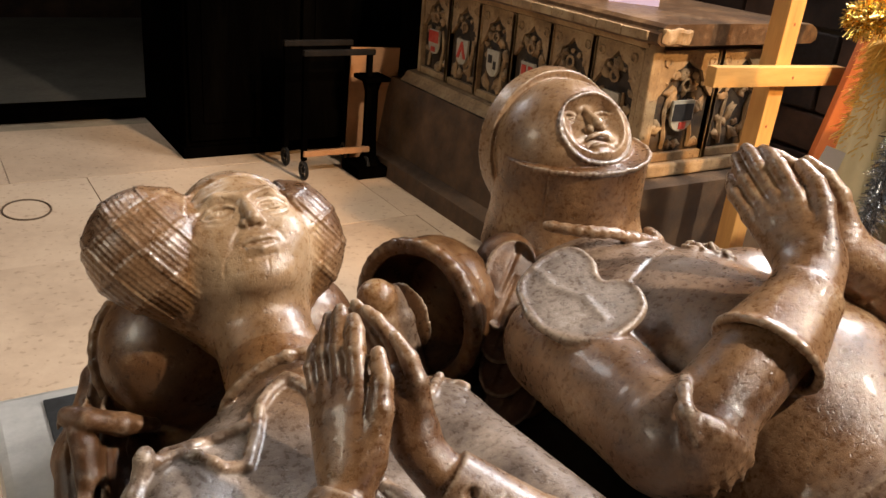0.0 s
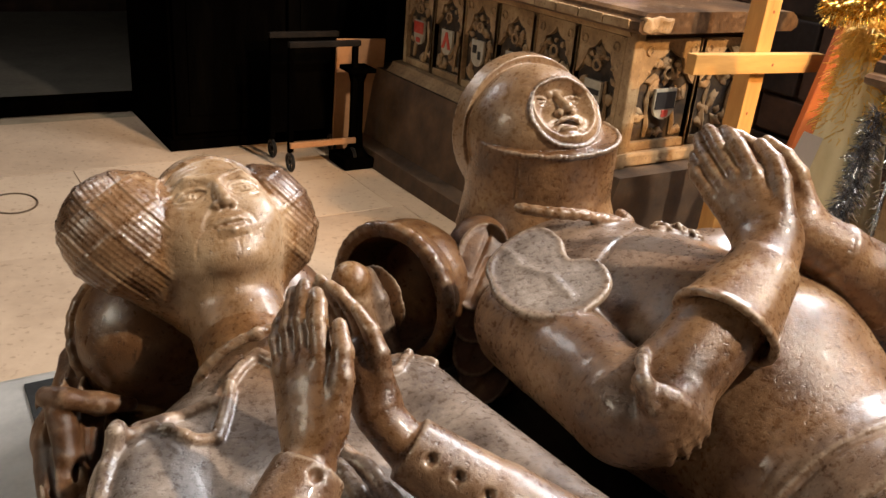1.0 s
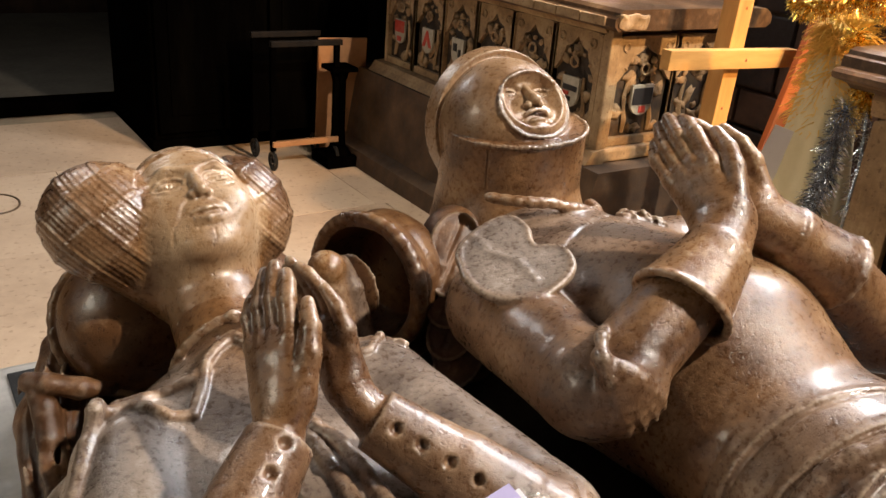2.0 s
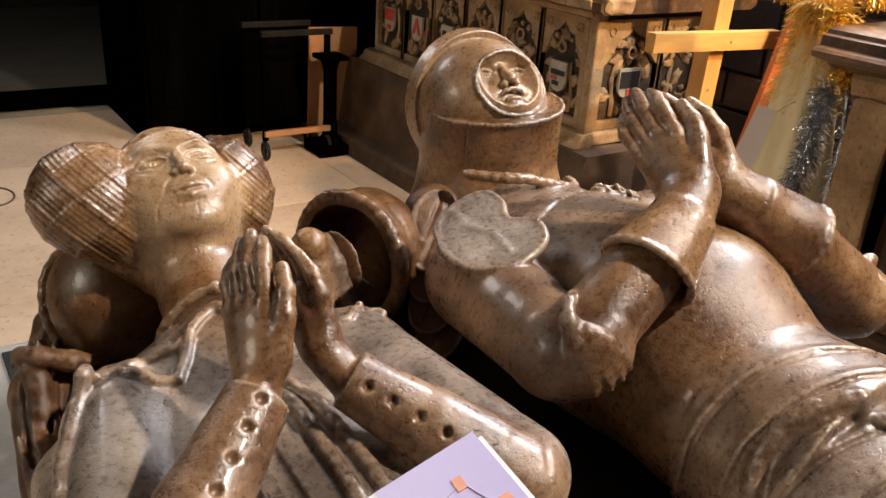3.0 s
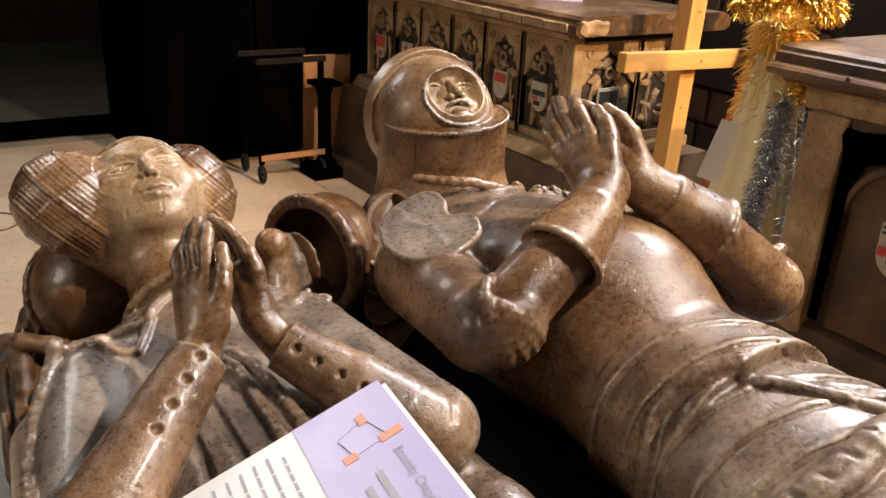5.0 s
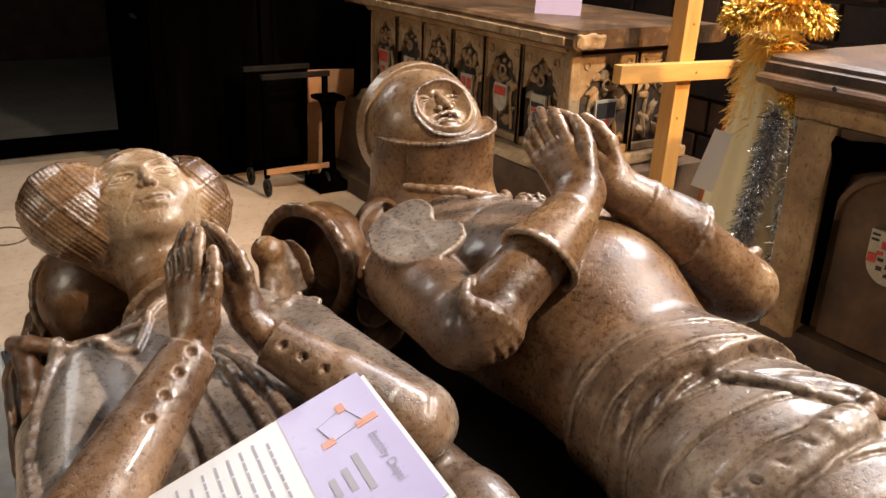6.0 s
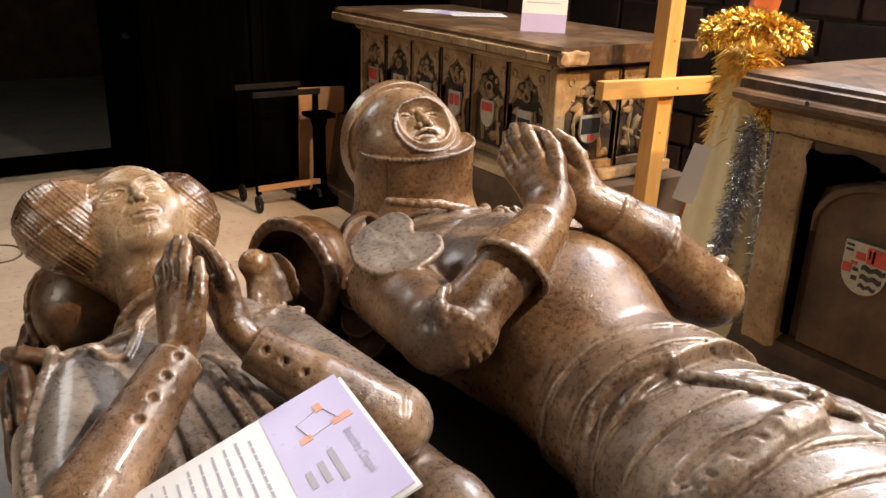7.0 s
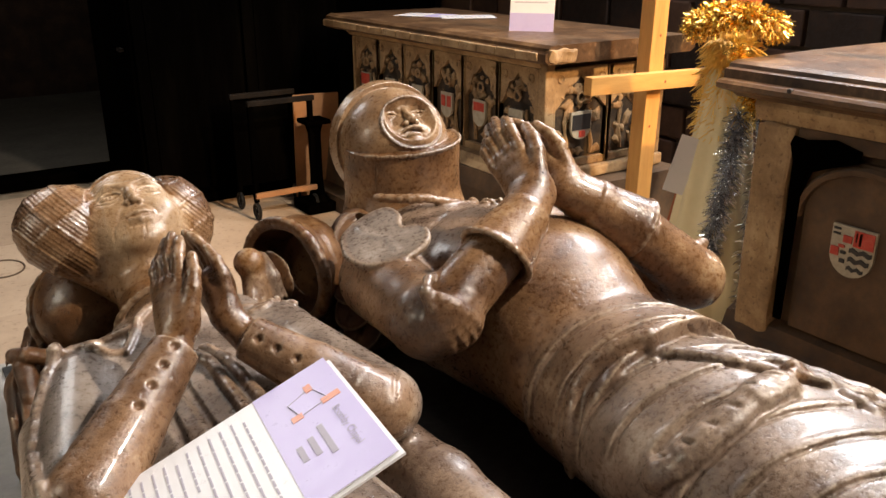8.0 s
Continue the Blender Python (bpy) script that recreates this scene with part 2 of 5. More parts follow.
# ---------------------------------------------------------------- carving: solids blended on a grid of cells
class Clay:
    def __init__(self, lo, hi, cell):
        self.cell, self.lo = cell, np.array(lo, np.float32)
        self.n = [int((b - a) / cell) + 1 for a, b in zip(lo, hi)]
        self.ax = [np.float32(a) + np.arange(n, dtype=np.float32) * np.float32(cell) for a, n in zip(lo, self.n)]
        self.d = np.full(self.n, 0.05, np.float32)
        self.tone = np.zeros(self.n, np.float32)
        self.m = Matrix()

    def world(self, p):
        return np.array(self.m @ Vector(p), np.float32)

    def window(self, lo, hi):
        s, g = [], []
        for i in range(3):
            a = max(0, int((lo[i] - self.lo[i]) / self.cell))
            b = min(self.n[i], int((hi[i] - self.lo[i]) / self.cell) + 2)
            if b <= a:
                return None, None
            s.append(slice(a, b))
            shape = [1, 1, 1]
            shape[i] = b - a
            g.append(self.ax[i][a:b].reshape(shape))
        return tuple(s), g

    def join(self, s, d, k, tone):
        old = self.d[s]
        h = np.clip(0.5 + 0.5 * (old - d) / k, 0, 1)
        self.d[s] = old * (1 - h) + d * h - k * h * (1 - h)
        self.tone[s] = self.tone[s] * (1 - h) + tone * h

    def carve(self, s, d, k):
        old = self.d[s]
        h = np.clip(0.5 - 0.5 * (old + d) / k, 0, 1)
        self.d[s] = old * (1 - h) - d * h + k * h * (1 - h)

    def capsule_distance(self, a, b, ra, rb, pad):
        r = max(ra, rb) + pad
        s, g = self.window(np.minimum(a, b) - r, np.maximum(a, b) + r)
        if s is None:
            return None, None
        ab = b - a
        q = [g[i] - a[i] for i in range(3)]
        t = np.clip((q[0] * ab[0] + q[1] * ab[1] + q[2] * ab[2]) / max(float(ab @ ab), 1e-9), 0, 1)
        d = np.sqrt((q[0] - t * ab[0]) ** 2 + (q[1] - t * ab[1]) ** 2 + (q[2] - t * ab[2]) ** 2) - (ra + (rb - ra) * t)
        return s, d

    def cap(self, a, b, ra, rb=None, k=0.012, tone=0.0, cut=False):
        s, d = self.capsule_distance(self.world(a), self.world(b), ra, ra if rb is None else rb, k + 0.02)
        if s is not None:
            self.carve(s, d, k) if cut else self.join(s, d, k, tone)

    def cord(self, points, r, k=0.005, tone=0.0):
        r = r if isinstance(r, (list, tuple)) else [r] * len(points)
        for i in range(len(points) - 1):
            self.cap(points[i], points[i + 1], r[i], r[i + 1], k, tone)

    def ball(self, c, r, turn=(0, 0, 0), k=0.015, tone=0.0, cut=False):
        """An ellipsoid with radii r, turned by Euler degrees within the present frame."""
        c = self.world(c)
        rot = np.array(self.m.to_3x3() @ Euler([radians(v) for v in turn]).to_matrix(), np.float32)
        reach = np.sqrt(((rot * np.array(r)) ** 2).sum(1)) + k + 0.02
        s, g = self.window(c - reach, c + reach)
        if s is None:
            return
        q = [g[i] - c[i] for i in range(3)]
        loc = [q[0] * rot[0, j] + q[1] * rot[1, j] + q[2] * rot[2, j] for j in range(3)]
        k0 = np.sqrt(sum((loc[j] / r[j]) ** 2 for j in range(3))) + 1e-6
        k1 = np.sqrt(sum((loc[j] / r[j] ** 2) ** 2 for j in range(3))) + 1e-6
        d = k0 * (k0 - 1) / k1
        self.carve(s, d, k) if cut else self.join(s, d, k, tone)

    def line(self, points, wide, deep, power=2):
        """A groove (deep above 0) or a raised line (below 0) along the points, on what is there."""
        best, win = None, None
        pts = [self.world(p) for p in points]
        lo, hi = np.min(pts, 0) - 3 * wide, np.max(pts, 0) + 3 * wide
        win, g = self.window(lo, hi)
        if win is None:
            return
        for a, b in zip(pts, pts[1:]):
            ab = b - a
            q = [g[i] - a[i] for i in range(3)]
            t = np.clip((q[0] * ab[0] + q[1] * ab[1] + q[2] * ab[2]) / max(float(ab @ ab), 1e-9), 0, 1)
            d2 = (q[0] - t * ab[0]) ** 2 + (q[1] - t * ab[1]) ** 2 + (q[2] - t * ab[2]) ** 2
            best = d2 if best is None else np.minimum(best, d2)
        self.d[win] += deep * np.exp(-(best / (wide * wide)) ** (power / 2))

    def cone(self, a, b, ra, rb, k=0.004, tone=0.0, cut=False):
        """A tapered drum with flat ends."""
        a, b = self.world(a), self.world(b)
        r = max(ra, rb) + k + 0.02
        s, g = self.window(np.minimum(a, b) - r, np.maximum(a, b) + r)
        if s is None:
            return
        n = float(np.linalg.norm(b - a))
        u = (b - a) / n
        q = [g[i] - a[i] for i in range(3)]
        t = q[0] * u[0] + q[1] * u[1] + q[2] * u[2]
        side = np.sqrt(np.maximum(q[0] ** 2 + q[1] ** 2 + q[2] ** 2 - t * t, 0)) - (ra + (rb - ra) * np.clip(t / n, 0, 1))
        d = np.maximum(side, np.abs(t - n / 2) - n / 2)
        self.carve(s, d, k) if cut else self.join(s, d, k, tone)

    def plate(self, outline, m, thick, k=0.003, tone=0.0):
        """A flat plate with its outline in m's x and y, from 0 up to thick."""
        pts = np.array(outline, np.float32)
        box = [m @ Vector((x, y, z)) for x in (pts[:, 0].min(), pts[:, 0].max()) for y in (pts[:, 1].min(), pts[:, 1].max()) for z in (0, thick)]
        s, g = self.window(np.min(box, 0) - 0.015, np.max(box, 0) + 0.015)
        rot, o = np.array(m.to_3x3(), np.float32), np.array(m.translation, np.float32)
        q = [g[i] - o[i] for i in range(3)]
        x, y, z = [q[0] * rot[0, j] + q[1] * rot[1, j] + q[2] * rot[2, j] for j in range(3)]
        best, odd = np.full(x.shape, 1.0, np.float32), np.zeros(x.shape, bool)
        for (x0, y0), (x1, y1) in zip(pts, np.roll(pts, -1, 0)):
            ex, ey = x1 - x0, y1 - y0
            t = np.clip(((x - x0) * ex + (y - y0) * ey) / max(float(ex * ex + ey * ey), 1e-12), 0, 1)
            best = np.minimum(best, (x - x0 - t * ex) ** 2 + (y - y0 - t * ey) ** 2)
            if y0 != y1:
                odd ^= ((y0 > y) != (y1 > y)) & (x < ex * (y - y0) / ey + x0)
        flat = np.sqrt(best) * np.where(odd, -1, 1)
        self.join(s, np.maximum(flat, np.abs(z - thick / 2) - thick / 2), k, tone)

    def drop(self, points, lift=0.0, top=0.13):
        """Points given by x and y in the present frame, let down along its z onto what is there."""
        out = []
        for p in points:
            z = top
            while z > top - 0.42:
                w = self.m @ Vector((p[0], p[1], z))
                i = [int(round((w[a] - self.lo[a]) / self.cell)) for a in range(3)]
                if all(0 <= i[a] < self.n[a] for a in range(3)):
                    v = float(self.d[i[0], i[1], i[2]])
                    if v < 0:
                        break
                    z -= max(0.0006, min(v * 0.6, 0.004))
                else:
                    z -= 0.002
            out.append((p[0], p[1], z + lift))
        return out

    def weave(self, mid, r, turn, way, pitch, wide, deep):
        """Parallel grooves (deep above 0) or raised cords (below 0) over an ellipsoid's skin, square to way."""
        mid = np.array(mid, np.float32)
        rot = np.array(Euler([radians(v) for v in turn]).to_matrix(), np.float32)
        s, g = self.window(mid - max(r) - 0.01, mid + max(r) + 0.01)
        q = [g[i] - mid[i] for i in range(3)]
        loc = [q[0] * rot[0, j] + q[1] * rot[1, j] + q[2] * rot[2, j] for j in range(3)]
        far = np.abs(np.sqrt(sum((loc[j] / r[j]) ** 2 for j in range(3))) - 1) * min(r)
        way = Vector(way).normalized()
        f = (q[0] * way[0] + q[1] * way[1] + q[2] * way[2]) / pitch
        off = (f - np.round(f)) * pitch
        self.d[s] += np.where(far < 0.008, np.float32(deep) * np.exp(-(off / wide) ** 2), 0)

    def weather(self, deep, scale):
        """Shallow dents all over."""
        x, y, z = [self.ax[i].reshape([-1 if j == i else 1 for j in range(3)]) * np.float32(scale) for i in range(3)]
        near = np.abs(self.d) < 0.02
        bumps = np.sin(x + 1.3 * np.sin(y * 0.7)) * np.sin(y + 1.1 * np.sin(z * 0.8)) + np.sin(z * 1.7 + np.sin(x * 0.9)) * np.sin(y * 1.9 + 2) * 0.5
        self.d += np.where(near, bumps * np.float32(deep * 0.6), 0)

    def on(self, points, lift=0.0, low=0.0):
        """Points given by x and y, laid on the top of what is there."""
        out = []
        for p in points:
            i, j = [min(max(int(round((p[k] - self.lo[k]) / self.cell)), 0), self.n[k] - 1) for k in (0, 1)]
            solid = np.nonzero(self.d[i, j] < 0)[0]
            z = self.ax[2][solid[-1]] if len(solid) else self.lo[2]
            out.append((p[0], p[1], max(float(z), low) + lift))
        return out

    def mesh(self, name):
        """The surface: one vertex in each cell that it crosses, joined across the cell edges."""
        d = self.d
        for i in range(3):
            e = [slice(None)] * 3
            for k in (0, -1):
                e[i] = k
                d[tuple(e)] = np.maximum(d[tuple(e)], 0.001)
        inside = d < 0
        nx, ny, nz = [v - 1 for v in self.n]
        corners = [(i, j, k) for i in (0, 1) for j in (0, 1) for k in (0, 1)]
        count = np.zeros((nx, ny, nz), np.int8)
        for i, j, k in corners:
            count += inside[i:i + nx, j:j + ny, k:k + nz]
        cells = np.argwhere((count > 0) & (count < 8))
        del count
        index = np.full((nx, ny, nz), -1, np.int32)
        index[cells[:, 0], cells[:, 1], cells[:, 2]] = np.arange(len(cells), dtype=np.int32)
        val = {c: d[cells[:, 0] + c[0], cells[:, 1] + c[1], cells[:, 2] + c[2]] for c in corners}
        total, hits = np.zeros((len(cells), 3), np.float32), np.zeros(len(cells), np.float32)
        for c in corners:
            for axis in range(3):
                if c[axis]:
                    continue
                e = list(c)
                e[axis] = 1
                v0, v1 = val[c], val[tuple(e)]
                cross = (v0 < 0) != (v1 < 0)
                t = np.where(cross, v0 / np.where(cross, v0 - v1, 1), 0)
                p = np.tile(np.array(c, np.float32), (len(cells), 1))
                p[:, axis] = t
                total += p * cross[:, None]
                hits += cross
        verts = self.lo + (cells + total / hits[:, None]) * self.cell
        tone = self.tone[cells[:, 0], cells[:, 1], cells[:, 2]]
        faces = []
        for axis in range(3):
            a, b = [i for i in range(3) if i != axis]
            s0, s1 = [slice(1, -1)] * 3, [slice(1, -1)] * 3
            s0[axis], s1[axis] = slice(0, -1), slice(1, None)
            i0, i1 = inside[tuple(s0)], inside[tuple(s1)]
            at = np.argwhere(i0 != i1)
            flip = i1[at[:, 0], at[:, 1], at[:, 2]]
            base = at + 1
            base[:, axis] -= 1
            quad = []
            for da, db in ((1, 1), (0, 1), (0, 0), (1, 0)):
                q = base.copy()
                q[:, a] -= da
                q[:, b] -= db
                quad.append(index[q[:, 0], q[:, 1], q[:, 2]])
            quad = np.stack(quad, 1)
            turn = flip if axis != 1 else ~flip
            quad[turn] = quad[turn][:, ::-1]
            faces.append(quad)
        faces = np.concatenate(faces)
        me = bpy.data.meshes.new(name)
        me.vertices.add(len(verts))
        me.vertices.foreach_set("co", verts.astype(np.float32).ravel())
        me.loops.add(faces.size)
        me.loops.foreach_set("vertex_index", faces.astype(np.int32).ravel())
        me.polygons.add(len(faces))
        me.polygons.foreach_set("loop_start", np.arange(0, faces.size, 4, dtype=np.int32))
        me.polygons.foreach_set("loop_total", np.full(len(faces), 4, np.int32))
        me.polygons.foreach_set("use_smooth", np.ones(len(faces), bool))
        me.update(calc_edges=True)
        layer = me.attributes.new("tone", "FLOAT", "POINT")
        layer.data.foreach_set("value", tone.astype(np.float32))
        return me


# ---------------------------------------------------------------- the chapel
def structure(name, bm, mat, label, category):
    return tagged(part(name, bm, mat), label, category, kind="structure")


floor = structure("floor", block((-3.2, -4.2, -0.30), (4.4, 9.2, -0.012), 0), MORTAR, "buff stone flag floor with dark joints", "floor")
wall_east = thing("wall_east", "dark red sandstone chapel wall in rough blocks", "wall", kind="structure")
part("wall_core", block((3.9, -4.2, 0), (4.4, 0.5, 5.2), 0), WALLMORTAR, wall_east)
part("wall_core", block((3.9, 3.5, 0), (4.4, 9.2, 5.2), 0), WALLMORTAR, wall_east)
part("wall_core", block((3.9, 0.5, 0), (4.4, 3.5, 2.3), 0), WALLMORTAR, wall_east)
part("wall_core", block((3.9, 0.5, 4.3), (4.4, 3.5, 5.2), 0), WALLMORTAR, wall_east)
structure("wall_west", block((-3.5, -4.2, 0), (-3.2, 9.2, 5.2), 0), PLASTER, "near-black plastered chapel wall, unseen", "wall")
structure("wall_south", block((-3.5, -4.5, 0), (4.4, -4.2, 5.2), 0), PLASTER, "near-black plastered chapel wall, unseen", "wall")
structure("wall_north", block((-3.5, 9.2, 0), (4.4, 9.5, 5.2), 0), WALLSTONE, "dark stone wall beyond the doorway", "wall")
structure("ceiling", block((-3.5, -4.5, 5.2), (4.4, 9.5, 5.4), 0), PLASTER, "plain near-black chapel ceiling, unseen", "ceiling")

# screen wall with the doorway, sill and the window above it
screen = thing("wall_screen", "black timber screen wall with an open doorway", "wall", kind="structure")
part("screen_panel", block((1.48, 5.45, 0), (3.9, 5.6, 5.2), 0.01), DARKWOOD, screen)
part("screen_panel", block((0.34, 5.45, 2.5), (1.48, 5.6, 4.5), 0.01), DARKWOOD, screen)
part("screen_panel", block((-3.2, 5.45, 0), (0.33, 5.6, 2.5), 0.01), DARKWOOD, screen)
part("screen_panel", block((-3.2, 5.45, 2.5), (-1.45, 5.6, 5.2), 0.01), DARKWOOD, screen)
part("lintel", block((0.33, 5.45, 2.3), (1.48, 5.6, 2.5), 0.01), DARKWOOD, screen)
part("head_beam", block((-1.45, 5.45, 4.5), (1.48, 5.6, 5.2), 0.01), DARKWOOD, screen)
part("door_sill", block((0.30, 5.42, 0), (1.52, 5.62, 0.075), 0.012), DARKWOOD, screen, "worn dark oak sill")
# Opaque panel added behind the lamp to keep light from the far room.
part("frosted_pane", block((-1.46, 5.56, 2.49), (0.35, 5.58, 4.51), 0), PLASTER, screen, "opaque panel added to close the unseen opening")
structure("floor_beyond", block((-3.2, 5.62, -0.2), (3.9, 9.2, 0.006), 0), DIMFLAGS, "floor beyond the doorway, its dim light put into a dark colour", "floor")


# ---------------------------------------------------------------- the effigies' tomb
tomb = thing("effigy_tomb", "pale stone table tomb bearing two effigies", "tomb", (0.625, 0.1, 0))
bm = block((0.02, -1.2, 0.74), (1.23, 1.12, 0.80), 0.012)
def at_tomb(bm):
    bmesh.ops.translate(bm, vec=(-0.625, -0.1, 0), verts=bm.verts)
    return bm
# Thin sheet added on the slab to darken the gap between the figures.
part("effigy_bed", at_tomb(block((0.085, -1.16, 0.796), (1.20, 1.09, 0.8035), 0.002)), BEDSHADE, tomb, "near-black sheet on the slab, shade between the effigies as colour")
part("slab", at_tomb(bm), SLAB, tomb, "worn pale slab with a chamfered edge")
part("chest", at_tomb(block((0.09, -1.13, 0.14), (1.16, 1.05, 0.74), 0.01)), SANDSTONE, tomb)
part("plinth", at_tomb(block((0.03, -1.19, 0.0), (1.22, 1.11, 0.14), 0.015)), SANDSTONE, tomb)


def frame_of(origin, tilt=17.0, spin=0.0, roll=0.0):
    """A head's own frame: x across, y to the crown, z out of the front."""
    return pose(*origin, tilt, roll, spin)


def joined(name, meshes):
    """Several carved surfaces as one mesh."""
    bm = bmesh.new()
    for me in meshes:
        bm.from_mesh(me)
        bpy.data.meshes.remove(me)
    out = bpy.data.meshes.new(name)
    bm.to_mesh(out)
    bm.free()
    return out


def hand(c, wrist, tip, back, size, tone=0.0, curl=0.0):
    """One of two flat palms laid palm to palm; back: which way its back looks."""
    w, t = Vector(wrist), Vector(tip)
    d = (t - w).normalized()
    out = Vector(back)
    out = (out - d * out.dot(d)).normalized()
    across = out.cross(d).normalized()
    if across.y < 0:
        across = -across
    length = (t - w).length
    o = out * 0.011 * size
    for f, r in ((0.06, 0.023), (0.22, 0.024), (0.38, 0.023)):
        for a in (-0.015, 0.0, 0.015):
            c.ball(w + d * length * f + across * a * size + o * 0.8, (r * 0.85 * size,) * 3, k=0.014, tone=tone)
    for i, (shift, reach) in enumerate(((-0.0265, 0.91), (-0.0088, 1.0), (0.0088, 0.98), (0.0258, 0.87))):
        knuckle = w + d * length * (0.48 if i else 0.44) + across * shift * 0.92 * size + o * (1.55 + curl)
        mid = w + d * length * (0.50 + (reach - 0.5) * 0.48) + across * shift * size + o * (1.5 + 1.6 * curl)
        last = w + d * length * (0.50 + (reach - 0.5) * 0.78) + across * shift * 0.97 * size + o * 1.05
        end = w + d * length * reach + across * shift * 0.80 * size + o * 0.6
        c.cap(w + d * length * 0.16 + across * shift * 0.7 * size + o * 1.1, knuckle, 0.0125 * size, 0.0100 * size, 0.006, tone)
        c.cap(knuckle, mid, 0.0098 * size, 0.0094 * size, 0.0015, tone)
        c.cap(mid, last, 0.0094 * size, 0.0088 * size, 0.0015, tone)
        c.cap(last, end, 0.0088 * size, 0.0074 * size, 0.0012, tone)
        c.ball(knuckle + o * 0.10, (0.0108 * size,) * 3, k=0.004, tone=tone)
        c.ball(mid + o * 0.08, (0.0096 * size,) * 3, k=0.002, tone=tone)
    thumb = [w + d * length * f + across * a * size + o * q for f, a, q in ((0.08, -0.022, 0.9), (0.30, -0.042, 1.2), (0.46, -0.048, 1.2), (0.64, -0.046, 0.9))]
    c.cord(thumb, [0.016 * size, 0.0125 * size, 0.0105 * size, 0.0075 * size], 0.003, tone)


def hoop(c, middle, axis, radius, thick, tone=0.1):
    """A raised rim round an axis."""
    axis = Vector(axis).normalized()
    u = axis.orthogonal().normalized()
    v = axis.cross(u)
    c.cord([Vector(middle) + (u * math.cos(a) + v * math.sin(a)) * radius for a in [k * math.pi / 12 for k in range(25)]], thick, 0.004, tone)


def finer(points, n=5):
    out = []
    for p, q in zip(points, points[1:]):
        out += [tuple(a + (b - a) * f / n for a, b in zip(p, q)) for f in range(n)]
    return out + [points[-1]]


def eye_of(c, x, y, wide, high, tone):
    """An open carved eye: sunk socket, lens-shaped ball, two raised lids, a bored pupil and creases round it."""
    s = 1 if x > 0 else -1
    _, _, z = c.drop([(x, y)])[0]
    c.ball((x, y + high * 0.6, z + 0.011), (wide * 1.15, high * 1.6, 0.0125), k=0.008, cut=True)
    _, _, z = c.drop([(x, y)])[0]
    c.ball((x, y, z - 0.0075), (wide, high * 1.15, 0.0118), k=0.002, tone=tone)
    ring = [(x + wide * 1.02 * math.cos(a), y + high * (1.0 if math.sin(a) > 0 else 0.75) * math.sin(a)) for a in [k * math.pi / 10 for k in range(21)]]
    c.line(c.drop(ring), 0.0014, 0.0030)
    for f, r in ((1.45, 0.0019), (1.25, 0.0016)):
        top = f == 1.45
        arc = [(x + wide * 1.12 * math.cos(a), y + high * f * math.sin(a) * (1 if top else -0.85)) for a in [0.15 + k * (math.pi - 0.3) / 10 for k in range(11)]]
        c.cord(c.drop(arc, -0.0004), r, 0.0018, tone)
    for f in (1.95, 2.6):
        c.line(c.drop([(x + wide * 1.2 * math.cos(a), y + high * f * math.sin(a)) for a in [0.35 + k * 0.22 for k in range(12)]]), 0.0013, 0.0012)
    c.line(c.drop([(x + wide * 1.05 * math.cos(a), y - high * 1.7 * math.sin(a) - 0.001) for a in [0.4 + k * 0.23 for k in range(11)]]), 0.0013, 0.0014)
    c.ball(c.drop([(x, y + 0.0005)])[0], (0.0020, 0.0020, 0.0024), k=0.0008, cut=True)
    iris = [(x + high * 0.72 * math.cos(a), y + high * 0.72 * math.sin(a)) for a in [k * 0.7 for k in range(10)]]
    c.line(c.drop(iris), 0.0010, 0.0012)


